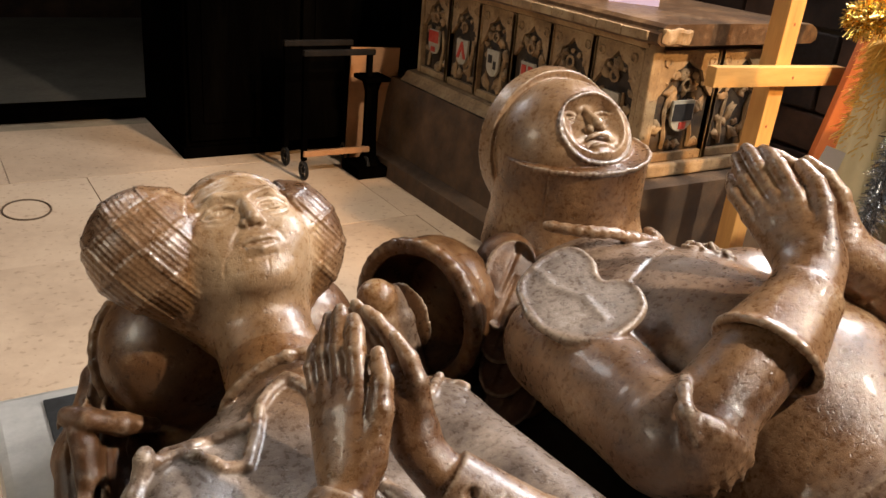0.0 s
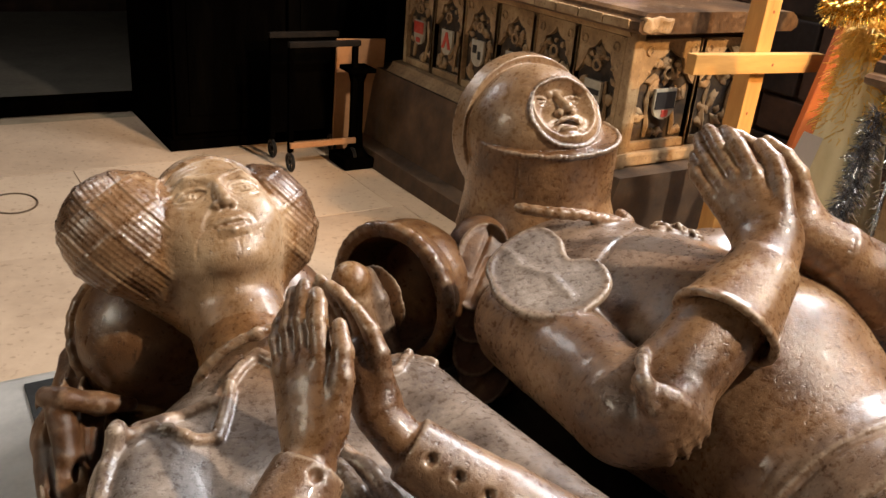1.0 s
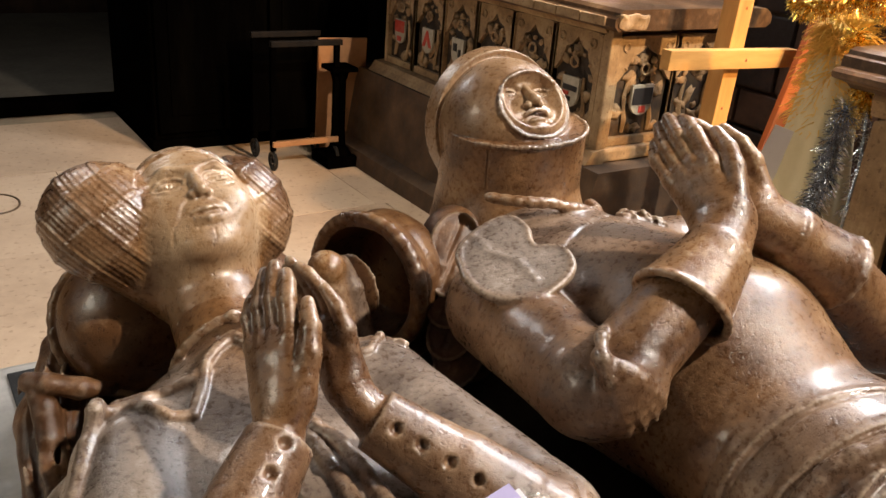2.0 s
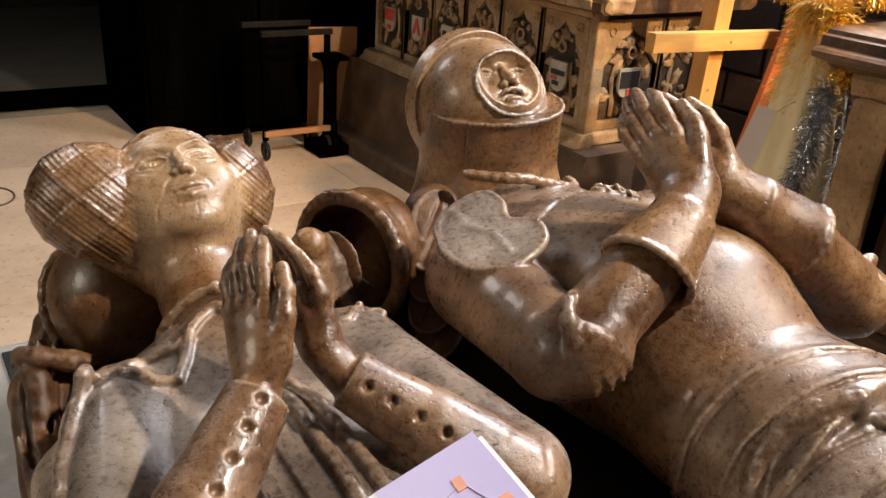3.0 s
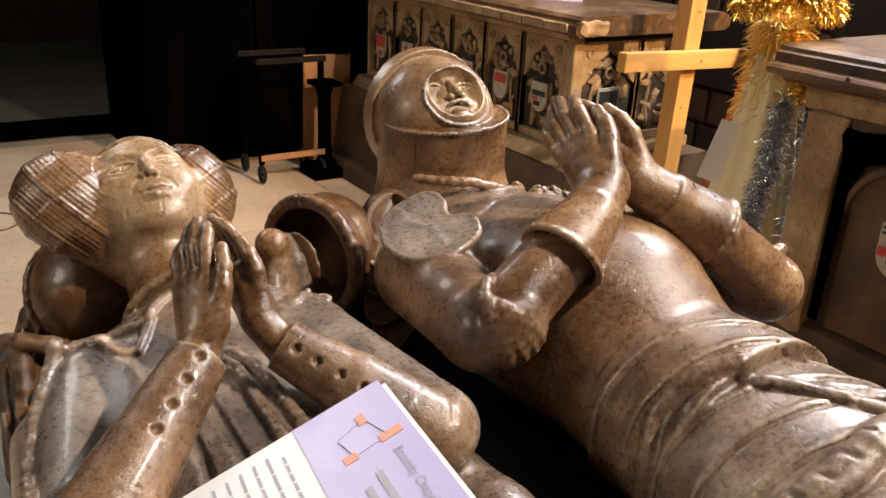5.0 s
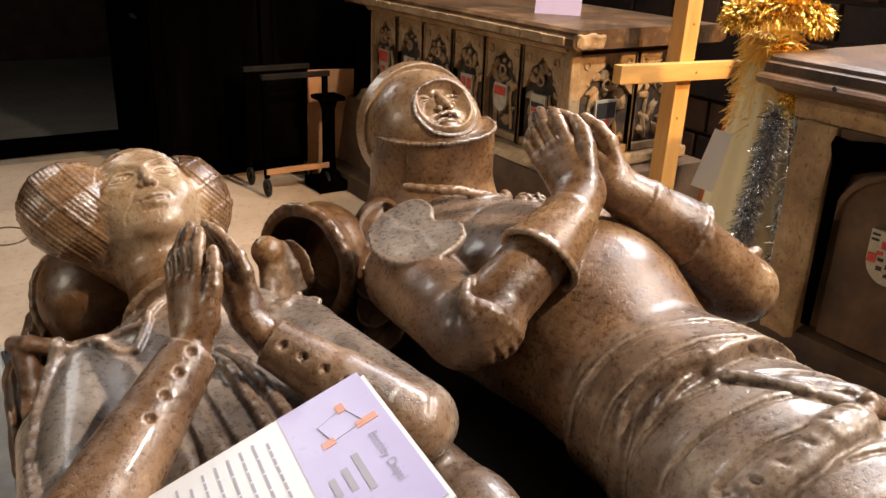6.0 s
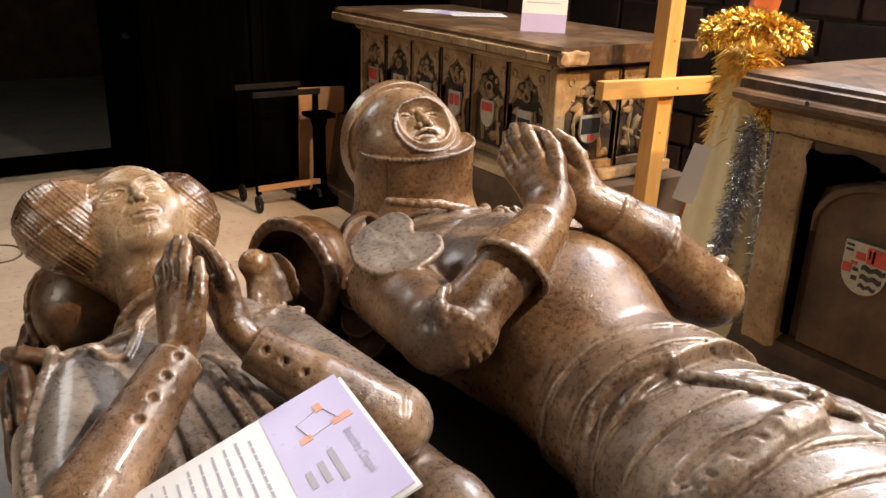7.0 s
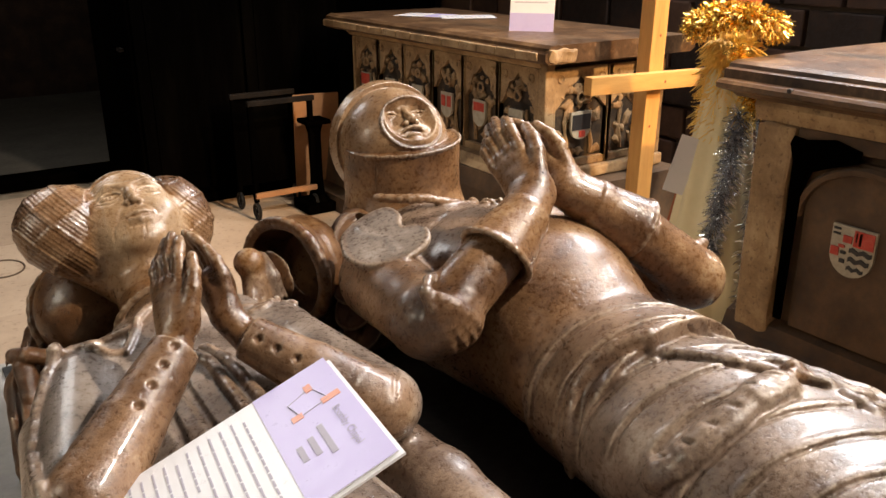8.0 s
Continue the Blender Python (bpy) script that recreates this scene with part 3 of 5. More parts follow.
def lady_head():
    c = Clay((0.105, 0.705, 0.985), (0.435, 1.005, 1.215), 0.00165)
    skin = -0.75
    # hair nets on either side, with a lattice of cords and fine hatching
    nets = (((0.192, 0.868, 1.101), (0.072, 0.074, 0.066), (18, 10, 10)), ((0.357, 0.882, 1.083), (0.060, 0.072, 0.074), (18, -14, -8)))
    for s, (mid, r, turn) in zip((-1, 1), nets):
        c.ball(mid, r, turn, 0.004, 0.15)
        c.cap((mid[0] - 0.014 * s, mid[1] - 0.004, mid[2] - 0.018), (0.285 + 0.026 * s, 0.832, 1.025), 0.058, 0.044, 0.012, 0.1)
        rise, fall = (0.72, 0.02, 0.69), (0.52, -0.50, -0.69)
        c.weave(mid, r, turn, rise, 0.0058, 0.0016, 0.0008)
        for way in (rise, fall):
            c.weave(mid, r, turn, way, 0.040, 0.0034, -0.0022)
            c.weave(mid, r, turn, way, 0.040, 0.0010, 0.0012)
    c.m = frame_of((0.285, 0.858, 1.103), 33.4, -2.4, -5.1)
    # the head in front of the nets, with a dark valley between
    c.ball((-0.002, 0.006, -0.005), (0.0690, 0.080, 0.0715), k=0.0025, tone=skin)
    c.ball((-0.003, -0.030, 0.004), (0.0655, 0.062, 0.0585), k=0.025, tone=skin)
    c.ball((0, -0.058, 0.012), (0.050, 0.036, 0.044), k=0.025, tone=skin)
    c.ball((0.001, -0.076, 0.044), (0.024, 0.014, 0.013), k=0.018, tone=skin)
    for s in (-1, 1):
        c.ball((0.036 * s, -0.030, 0.040), (0.022, 0.026, 0.020), k=0.020, tone=skin)
    # nose: straight ridge from the brow, small wings
    c.cord([(0, 0.012, 0.0660), (0.0005, -0.008, 0.0710), (0.001, -0.022, 0.0755)], [0.0050, 0.0054, 0.0062], 0.006, skin)
    c.ball((0.001, -0.0235, 0.0755), (0.0068, 0.0058, 0.0062), k=0.003, tone=skin)
    for s in (-1, 1):
        c.ball((0.0080 * s, -0.0240, 0.0695), (0.0050, 0.0055, 0.0055), k=0.003, tone=skin)
        c.ball((0.0042 * s, -0.0290, 0.0715), (0.0020, 0.0022, 0.0026), k=0.0015, cut=True)
        c.cord([(0.009 * s, 0.014, 0.0660), (0.028 * s, 0.0185, 0.0625), (0.047 * s, 0.011, 0.0490)], 0.0030, 0.010, skin)
        eye_of(c, 0.0285 * s, -0.003, 0.0158, 0.0070, skin)
    # mouth, the creases beside it and the worn chin
    c.ball((0.001, -0.046, 0.0560), (0.024, 0.016, 0.0125), k=0.010, tone=skin)
    lips = c.drop([(-0.0155, -0.0470), (-0.007, -0.0435), (0.001, -0.0445), (0.009, -0.0435), (0.0175, -0.0470)], -0.0008)
    c.cord(lips, [0.0014, 0.0032, 0.0028, 0.0032, 0.0014], 0.002, skin)
    c.cord(c.drop([(-0.013, -0.0530), (0.001, -0.0560), (0.015, -0.0530)], -0.0010), [0.0014, 0.0040, 0.0014], 0.002, skin)
    c.line(c.drop(finer([(-0.018, -0.0490), (-0.008, -0.0488), (0.001, -0.0498), (0.010, -0.0488), (0.020, -0.0488)])), 0.0014, 0.0045)
    c.line(c.drop(finer([(-0.012, -0.0625), (0.001, -0.0640), (0.014, -0.0620)])), 0.0022, 0.0022)
    c.line(c.drop(finer([(-0.020, -0.0470), (-0.030, -0.0500), (-0.038, -0.0580), (-0.041, -0.0680)])), 0.0012, 0.0018)
    c.line(c.drop(finer([(-0.012, -0.028), (-0.022, -0.036), (-0.027, -0.046)])), 0.0022, 0.0014)
    c.line(c.drop(finer([(0.013, -0.028), (0.023, -0.036), (0.028, -0.046)])), 0.0022, 0.0014)
    c.line(c.drop(finer([(0.004, -0.066), (0.003, -0.078)])), 0.0010, 0.0016)
    c.line(c.drop(finer([(-0.016, -0.050), (-0.017, -0.062)])), 0.0009, 0.0014)
    for y in (0.030, 0.036):
        c.line(c.drop(finer([(-0.030, y), (0.0, y + 0.004), (0.034, y - 0.002)])), 0.0010, 0.0008)
    # coif edge over the brow and down the temples
    band = finer([(-0.060, -0.020), (-0.061, 0.006), (-0.054, 0.030), (-0.036, 0.045), (-0.010, 0.051), (0.016, 0.050), (0.040, 0.042), (0.056, 0.026), (0.062, 0.002)], 3)
    c.line(c.drop(band), 0.0020, 0.0040)
    c.cord(c.drop([(x * 1.03, y * 1.0 + 0.004) for x, y in band], -0.0008), 0.0022, 0.003, 0.2)
    c.m = Matrix()
    # neck
    c.cap((0.288, 0.838, 1.042), (0.282, 0.700, 0.980), 0.053, 0.056, 0.020, -0.25)
    return c.mesh("head")


def lady():
    c = Clay((0.03, -0.66, 0.797), (0.54, 1.09, 1.20), 0.0024)
    grey = 0.85
    # gown
    c.ball((0.272, 0.50, 0.905), (0.160, 0.22, 0.118), tone=grey)
    c.cap((0.275, 0.35, 0.885), (0.28, -0.20, 0.89), 0.112, 0.145, 0.05, grey)
    c.cap((0.160, 0.605, 0.950), (0.400, 0.620, 0.945), 0.066, k=0.04, tone=grey)
    c.ball((0.272, 0.65, 0.955), (0.115, 0.07, 0.075), k=0.03, tone=grey)
    c.ball((0.385, 0.715, 0.940), (0.055, 0.065, 0.060), k=0.03, tone=grey)
    c.cap((0.28, -0.20, 0.89), (0.28, -0.52, 0.88), 0.145, 0.115, 0.04, grey)
    c.cap((0.286, 0.80, 1.015), (0.275, 0.650, 0.978), 0.050, 0.060, 0.02, 0.0)
    # mantle falling on either side
    c.cap((0.105, 0.62, 0.90), (0.070, 0.40, 0.92), 0.046, 0.034, 0.03, grey)
    c.cap((0.070, 0.40, 0.90), (0.075, -0.1, 0.86), 0.040, 0.05, 0.03, 0.6)
    c.cap((0.44, 0.60, 0.90), (0.475, 0.28, 0.88), 0.046, 0.046, 0.03, 0.6)
    c.cap((0.475, 0.28, 0.88), (0.485, -0.1, 0.86), 0.046, 0.05, 0.02, 0.6)

    def laid(points, r, tone=0.4):
        c.cord(c.drop(finer(points), r * 0.35, 1.19), r, 0.0022, tone)
    # folds of the gown and the girdle ends
    for x0, x1 in ((0.205, 0.19), (0.232, 0.236), (0.345, 0.365), (0.385, 0.41)):
        c.line(c.on([(x0 + (x1 - x0) * f, 0.49 - 0.55 * f) for f in [k / 12 for k in range(13)]]), 0.0045, 0.012)
    laid([(0.258, 0.52), (0.272, 0.48), (0.272, 0.42), (0.272, 0.36), (0.274, 0.28), (0.276, 0.20)], 0.0078, 0.5)
    laid([(0.276, 0.52), (0.292, 0.48), (0.296, 0.42), (0.298, 0.36), (0.302, 0.28), (0.306, 0.20)], 0.0078, 0.5)
    # neck cord and square ornament
    ring = [(0.277 + 0.068 * math.sin(a), 0.690 - 0.020 * math.cos(a), 0.996 + 0.065 * math.cos(a)) for a in [-1.7 + 3.4 * k / 18 for k in range(19)]]
    c.cord(ring, 0.0052, 0.002, 0.1)
    for x in (0.266, 0.284):
        c.ball((x, 0.668, 1.061), (0.0095, 0.006, 0.008), k=0.002, tone=0.1)
    # near arm: grey sleeve, buttoned forearm with a turned-back end
    c.cap((0.142, 0.590, 0.970), (0.090, 0.375, 0.962), 0.053, 0.046, 0.02, 1.0)
    e, w = Vector((0.094, 0.338, 0.988)), Vector((0.222, 0.442, 1.072))
    c.cap(e, e.lerp(w, 0.45), 0.044, 0.037, 0.012, 0.25)
    c.cone(e.lerp(w, 0.2), w, 0.040, 0.0285, 0.004, 0.25)
    # far arm
    c.cap((0.415, 0.600, 0.962), (0.440, 0.350, 0.975), 0.054, 0.046, 0.025, grey)
    e2, w2 = Vector((0.420, 0.328, 0.988)), Vector((0.308, 0.444, 1.064))
    c.cap(e2, e2.lerp(w2, 0.5), 0.042, 0.037, 0.015, 0.35)
    c.cone(e2.lerp(w2, 0.2), w2, 0.040, 0.0275, 0.004, 0.3)
    for f in (0.50, 0.65, 0.80, 0.94):
        p = e.lerp(w, f)
        c.ball(p + Vector((0.05, -0.65, 0.76)) * (0.0425 - 0.0140 * f), (0.0052, 0.0052, 0.0052), k=0.001, cut=True)
        p = e2.lerp(w2, f - 0.06)
        c.ball(p + Vector((-0.40, -0.62, 0.67)) * (0.0425 - 0.0150 * f), (0.0052, 0.0052, 0.0052), k=0.001, cut=True)
    c.line(c.drop(finer([(0.425, 0.300), (0.455, 0.345), (0.470, 0.40)]), 0, 1.19), 0.003, 0.003)
    # joined palms
    c.cap(w, (0.234, 0.460, 1.090), 0.0200, 0.0190, 0.006, 0.1)
    c.cap(w2, (0.292, 0.466, 1.086), 0.0200, 0.0190, 0.006, 0.1)
    hand(c, (0.238, 0.455, 1.084), (0.262, 0.550, 1.166), (-0.80, -0.52, 0.2), 0.80, 0.1)
    hand(c, (0.290, 0.472, 1.088), (0.275, 0.560, 1.164), (0.97, 0.15, 0.0), 0.70, 0.1)
    # mantle cords across the breast
    laid([(0.112, 0.607), (0.14, 0.622), (0.175, 0.626), (0.211, 0.628), (0.245, 0.653), (0.263, 0.661), (0.274, 0.640), (0.280, 0.610)], 0.0062)
    laid([(0.118, 0.608), (0.149, 0.612), (0.176, 0.584), (0.196, 0.580), (0.212, 0.606), (0.226, 0.633)], 0.0056)
    laid([(0.372, 0.668), (0.400, 0.662), (0.434, 0.648), (0.446, 0.622)], 0.0050)
    laid([(0.375, 0.612), (0.397, 0.612), (0.415, 0.632), (0.429, 0.648)], 0.0050)
    laid([(0.120, 0.612), (0.104, 0.585), (0.080, 0.528), (0.062, 0.455), (0.056, 0.38), (0.056, 0.28), (0.062, 0.15), (0.065, 0.0)], 0.0078, 0.7)
    me = joined("lady_effigy", [c.mesh("body"), lady_head()])
    me.materials.append(ALABASTER)
    return tagged(new("lady_effigy", me), "polished brown alabaster effigy of a lady, palms joined, on the tomb", "statue")


def knight_head():
    c = Clay((0.665, 0.735, 0.99), (0.970, 1.035, 1.275), 0.00175)
    mid = Vector((0.815, 0.955, 1.137))
    # broad rim standing behind the helm
    c.m = pose(0.822, 0.992, 1.134, -6, 0, -4)
    c.cone((0, -0.014, 0), (0, 0.014, 0), 0.1155, 0.119, 0.010, -0.25)
    c.ball((0, 0.02, 0), (0.100, 0.028, 0.100), k=0.01)
    c.m = Matrix()
    # skull of the helm
    c.ball(mid, (0.1060, 0.1040, 0.1060), k=0.003, tone=-0.30)
    # open face
    c.m = frame_of(mid, 38, -5, 0)
    c.ball((0.004, -0.025, 0.112), (0.0600, 0.0500, 0.046), k=0.002, cut=True)
    skin = -0.50
    c.ball((0.000, -0.018, 0.030), (0.050, 0.056, 0.056), k=0.003, tone=skin)
    rim = [(0.004 + 0.0610 * math.cos(a), -0.025 + 0.0510 * math.sin(a)) for a in [k * math.pi / 20 for k in range(41)]]
    edge = []
    for k, (x, y) in enumerate(rim):
        wob = 0.0008 * math.sin(k * 0.9) + 0.0004 * math.sin(k * 2.3)
        edge.append((x + wob, y + wob, math.sqrt(max(0.1060 ** 2 - x * x - y * y, 0)) - 0.0005))
    c.cord(edge, 0.0027, 0.002, 0.5)
    for s in (-1, 1):
        c.ball((0.024 * s, -0.034, 0.062), (0.019, 0.019, 0.021), k=0.007, tone=skin)
        c.ball((0.026 * s, -0.050, 0.058), (0.017, 0.014, 0.017), k=0.007, tone=skin)
        c.cord([(0.007 * s, 0.012, 0.081), (0.026 * s, 0.014, 0.077), (0.042 * s, 0.006, 0.066)], 0.0042, 0.006, skin)
    c.cord([(0.001, 0.010, 0.083), (0.001, -0.008, 0.0900), (0.001, -0.022, 0.0965)], [0.0058, 0.0062, 0.0076], 0.004, skin)
    for s in (-1, 1):
        c.ball((0.0105 * s, -0.026, 0.0885), (0.0062, 0.0066, 0.0066), k=0.003, tone=skin)
        eye_of(c, 0.0270 * s, 0.0015, 0.0125, 0.0050, skin)
        c.cord([(0.003 * s, -0.0365, 0.0905), (0.013 * s, -0.0385, 0.0885), (0.024 * s, -0.0425, 0.0815)], [0.0036, 0.0034, 0.0020], 0.0025, skin)
        c.line([(0.013 * s, -0.030, 0.088), (0.022 * s, -0.040, 0.085), (0.029 * s, -0.052, 0.078)], 0.0020, 0.0024)
    c.ball((0.001, -0.0500, 0.0790), (0.0150, 0.0055, 0.0090), k=0.002, tone=skin)
    c.line([(-0.016, -0.0450, 0.0880), (0.001, -0.0445, 0.0900), (0.018, -0.0450, 0.0880)], 0.0016, 0.0035)
    c.ball((0.001, -0.0610, 0.0730), (0.019, 0.010, 0.012), k=0.005, tone=skin)
    c.m = Matrix()
    # upright gorget wrapped round the jaw, its lip standing proud, flaring at the foot
    s, g = c.window((0.66, 0.76, 0.99), (0.97, 1.03, 1.16))
    low = np.maximum(1.062 - g[2], 0)
    side = np.sqrt((g[0] - 0.820) ** 2 + (g[1] - 0.935 + 0.25 * low) ** 2) - (0.1125 + 3.5 * low * low + 0.02 * np.maximum(1.10 - g[2], 0))
    brim = g[2] - 1.1405 - 0.07 * (g[0] - 0.75)
    c.join(s, np.maximum(side, brim), 0.002, 0.08)
    lip = []
    for a in [-1.15 + 2.7 * k / 36 for k in range(37)]:
        y = 0.935 - 0.1125 * math.cos(a)
        x = 0.820 + 0.1125 * math.sin(a)
        lip.append((x, y, 1.1395 + 0.07 * (x - 0.75) + 0.0008 * math.sin(a * 23)))
    c.cord(lip, 0.0034, 0.002, 0.3)
    c.line([(0.7285, 0.874, 1.130), (0.7290, 0.873, 1.100), (0.7290, 0.872, 1.070)], 0.0018, 0.0030)
    c.cap((0.815, 0.95, 1.12), (0.812, 0.98, 1.00), 0.085, 0.085, 0.01)
    return c.mesh("head")


def knight():
    c = Clay((0.49, -0.62, 0.797), (1.20, 1.14, 1.27), 0.0028)
    grey = 0.60
    mid = 0.812
    # trunk, fauld and legs
    c.ball((mid, 0.64, 0.935), (0.180, 0.19, 0.145), tone=grey)
    c.ball((mid + 0.005, 0.50, 0.945), (0.160, 0.165, 0.158), k=0.05, tone=0.15)
    c.ball((mid - 0.004, 0.38, 0.915), (0.145, 0.12, 0.120), k=0.04, tone=0.15)
    fauld = Vector((mid - 0.006, 0.335, 0.905))
    c.ball((mid - 0.006, 0.10, 0.900), (0.172, 0.34, 0.122), k=0.010, tone=0.7)
    c.cap((0.742, 0.0, 0.895), (0.742, -0.58, 0.885), 0.100, 0.082, 0.03, 0.7)
    c.cap((0.885, 0.0, 0.895), (0.885, -0.58, 0.885), 0.100, 0.082, 0.03, 0.7)
    s, g = c.window((mid - 0.22, 0.20, 0.797), (mid + 0.22, 0.50, 1.12))
    rr = np.sqrt(((g[0] - fauld.x) / 1.14) ** 2 + (g[2] - fauld.z) ** 2)
    skirt = np.maximum(rr - (0.1285 + 0.06 * (0.34 - g[1])), np.maximum(g[1] - 0.345 + 0.06 * (g[0] - mid), 0.22 - g[1]))
    c.join(s, skirt, 0.006, 0.45)
    c.cap((0.660, 0.705, 0.968), (0.985, 0.715, 0.968), 0.072, k=0.04, tone=0.5)
    c.ball((mid, 0.80, 0.945), (0.155, 0.125, 0.112), k=0.03, tone=0.6)

    # collar of links with quatrefoil pendant
    coll = []
    for a in [-0.95 + 2.2 * k / 34 for k in range(35)]:
        x, y = 0.816 + 0.134 * math.sin(a), 0.915 - 0.137 * math.cos(a)
        coll.append((x, y, 1.074 - 0.34 * max(0.0, x - 0.78)))
    c.cord(coll, 0.0072, 0.003, 0.1)
    for i, p in enumerate(coll):
        if i % 2:
            c.ball(p, (0.0088, 0.0085, 0.0092), k=0.003, tone=0.1)
            c.ball(Vector(p) + Vector((0, -0.002, 0.0095)), (0.0035, 0.0035, 0.0035), k=0.001, cut=True)
    for bx, by in ((0.875, 0.716), (0.902, 0.696)):
        for a in range(4):
            ring = c.drop([(bx + 0.0125 * math.cos(a * 1.57) + 0.0085 * math.cos(b), by + 0.0125 * math.sin(a * 1.57) + 0.0085 * math.sin(b)) for b in [k * math.pi / 5 for k in range(11)]], 0.003, 1.2)
            c.cord(ring, 0.0034, 0.0015, 0.2)
    c.line(c.drop(finer([(0.86, 0.742), (0.80, 0.714), (0.693, 0.662)]), 0, 1.2), 0.0040, 0.0065)
    # near arm: plain sleeve, winged elbow, flared gauntlet
    c.cap((0.628, 0.690, 0.982), (0.582, 0.475, 1.005), 0.068, 0.056, 0.015, 0.30)
    c.ball((0.576, 0.458, 1.008), (0.054, 0.058, 0.054), k=0.012, tone=0.4)
    e, w = Vector((0.592, 0.446, 1.022)), Vector((0.702, 0.458, 1.098))
    c.cap(e, w, 0.047, 0.043, 0.010, 0.15)
    d = (Vector((0.776, 0.476, 1.150)) - Vector((0.690, 0.452, 1.090))).normalized()
    c.cone(Vector((0.683, 0.450, 1.086)), Vector((0.752, 0.468, 1.134)), 0.056, 0.037, 0.003, 0.1)
    c.cone(Vector((0.676, 0.448, 1.081)), Vector((0.700, 0.455, 1.098)), 0.0520, 0.045, 0.002, cut=True)
    c.cap(e.lerp(w, 0.3), w, 0.044, 0.043, 0.002, 0.15)
    hoop(c, (0.684, 0.4505, 1.0865), d, 0.0540, 0.0042)
    c.cap((0.745, 0.466, 1.130), (0.782, 0.488, 1.152), 0.036, 0.033, 0.010, 0.1)
    # shell of the elbow wing: curved ribs fanning from the bend
    root = Vector((0.548, 0.432, 1.070))
    c.ball((0.588, 0.412, 1.022), (0.046, 0.024, 0.042), (0, 35, 0), 0.012, 0.25)
    for q, b in (((0.618, 0.394, 1.012), 0.010), ((0.606, 0.392, 1.002), 0.008), ((0.592, 0.392, 0.994), 0.005), ((0.576, 0.397, 0.988), 0.002)):
        q = Vector(q)
        rib = [root.lerp(q, f) + Vector((-0.2, -0.8, 0.55)) * (b + 0.006) * math.sin(math.pi * f) for f in [k / 8 for k in range(9)]]
        c.cord(rib, [0.004, 0.007, 0.009, 0.0105, 0.0105, 0.010, 0.008, 0.006, 0.003], 0.0050, 0.2)
    c.cord([(0.592, 0.470, 1.072), (0.566, 0.446, 1.078), (0.548, 0.424, 1.072), (0.548, 0.408, 1.052)], [0.004, 0.007, 0.0075, 0.005], 0.006, 0.45)
    for k in range(3):
        c.line([(0.590 + 0.012 * k, 0.742 - 0.022 * k, 1.045), (0.566 + 0.008 * k, 0.725 - 0.022 * k, 1.00), (0.562 + 0.008 * k, 0.705 - 0.022 * k, 0.94)], 0.0026, 0.006)
    # far arm
    c.cap((1.000, 0.705, 0.970), (1.062, 0.470, 0.970), 0.070, 0.058, 0.02, 0.2)
    c.ball((1.072, 0.418, 0.976), (0.054, 0.054, 0.054), k=0.012, tone=0.1)
    e2, w2 = Vector((1.070, 0.415, 0.980)), Vector((0.957, 0.456, 1.078))
    c.cap(e2, w2, 0.049, 0.044, 0.010, 0.1)
    c.cone(Vector((0.966, 0.452, 1.072)), Vector((0.900, 0.488, 1.120)), 0.053, 0.038, 0.003, 0.1)
    c.cone(Vector((0.974, 0.450, 1.067)), Vector((0.952, 0.458, 1.083)), 0.049, 0.043, 0.002, cut=True)
    c.cap(e2, w2, 0.045, 0.043, 0.002, 0.1)
    hoop(c, (0.966, 0.4525, 1.0725), (-0.75, 0.40, 0.55), 0.0510, 0.0042)
    c.cap((0.905, 0.486, 1.118), (0.862, 0.512, 1.144), 0.037, 0.033, 0.010, 0.1)
    for k in range(3):
        c.line([(1.096 - 0.012 * k, 0.392, 1.03), (1.090 - 0.012 * k, 0.376, 1.00), (1.078 - 0.012 * k, 0.372, 0.965)], 0.0028, 0.004)
    c.ball((1.082, 0.412, 1.036), (0.014, 0.010, 0.010), k=0.004, tone=0.2)
    hand(c, (0.782, 0.488, 1.150), (0.812, 0.630, 1.228), (-0.80, -0.52, 0.2), 1.02, 0.1, 0.25)
    hand(c, (0.862, 0.512, 1.146), (0.826, 0.638, 1.222), (0.97, 0.15, 0.0), 0.98, 0.1, 0.1)
    # flat sword-belt end showing past the gauntlet
    c.plate([(0.0, 0.0), (0.075, -0.060), (0.085, -0.075), (0.060, -0.068), (-0.010, -0.012)], pose(0.865, 0.520, 1.108, 8, 6, 0), 0.006, 0.002, 0.9)
    # lobed shoulder plate with a worn raised border
    lobes = [(-0.088, 0.020), (-0.074, 0.046), (-0.044, 0.068), (-0.006, 0.081), (0.030, 0.082), (0.046, 0.066), (0.044, 0.036), (0.026, 0.006), (0.024, -0.014), (0.044, -0.028), (0.048, -0.052), (0.030, -0.086), (-0.004, -0.104), (-0.044, -0.108), (-0.080, -0.092), (-0.100, -0.058), (-0.102, -0.018)]
    curve = []
    for i in range(len(lobes)):
        p0, p1, p2, p3 = [Vector(lobes[(i + j - 1) % len(lobes)]) for j in range(4)]
        for f in (0, 0.25, 0.5, 0.75):
            curve.append(tuple(Vector((-0.012, 0.004)) + 0.87 * 0.5 * (2 * p1 + (p2 - p0) * f + (2 * p0 - 5 * p1 + 4 * p2 - p3) * f * f + (3 * p1 - p0 - 3 * p2 + p3) * f ** 3)))
    seat = pose(0.652, 0.672, 1.062, 4, -13, 0)
    c.plate(curve, seat, 0.012, 0.003, 0.95)
    c.m = seat
    c.cord([(x * 0.98, y * 0.98, 0.0085) for x, y in curve + curve[:1]], 0.0042, 0.004, 0.55)
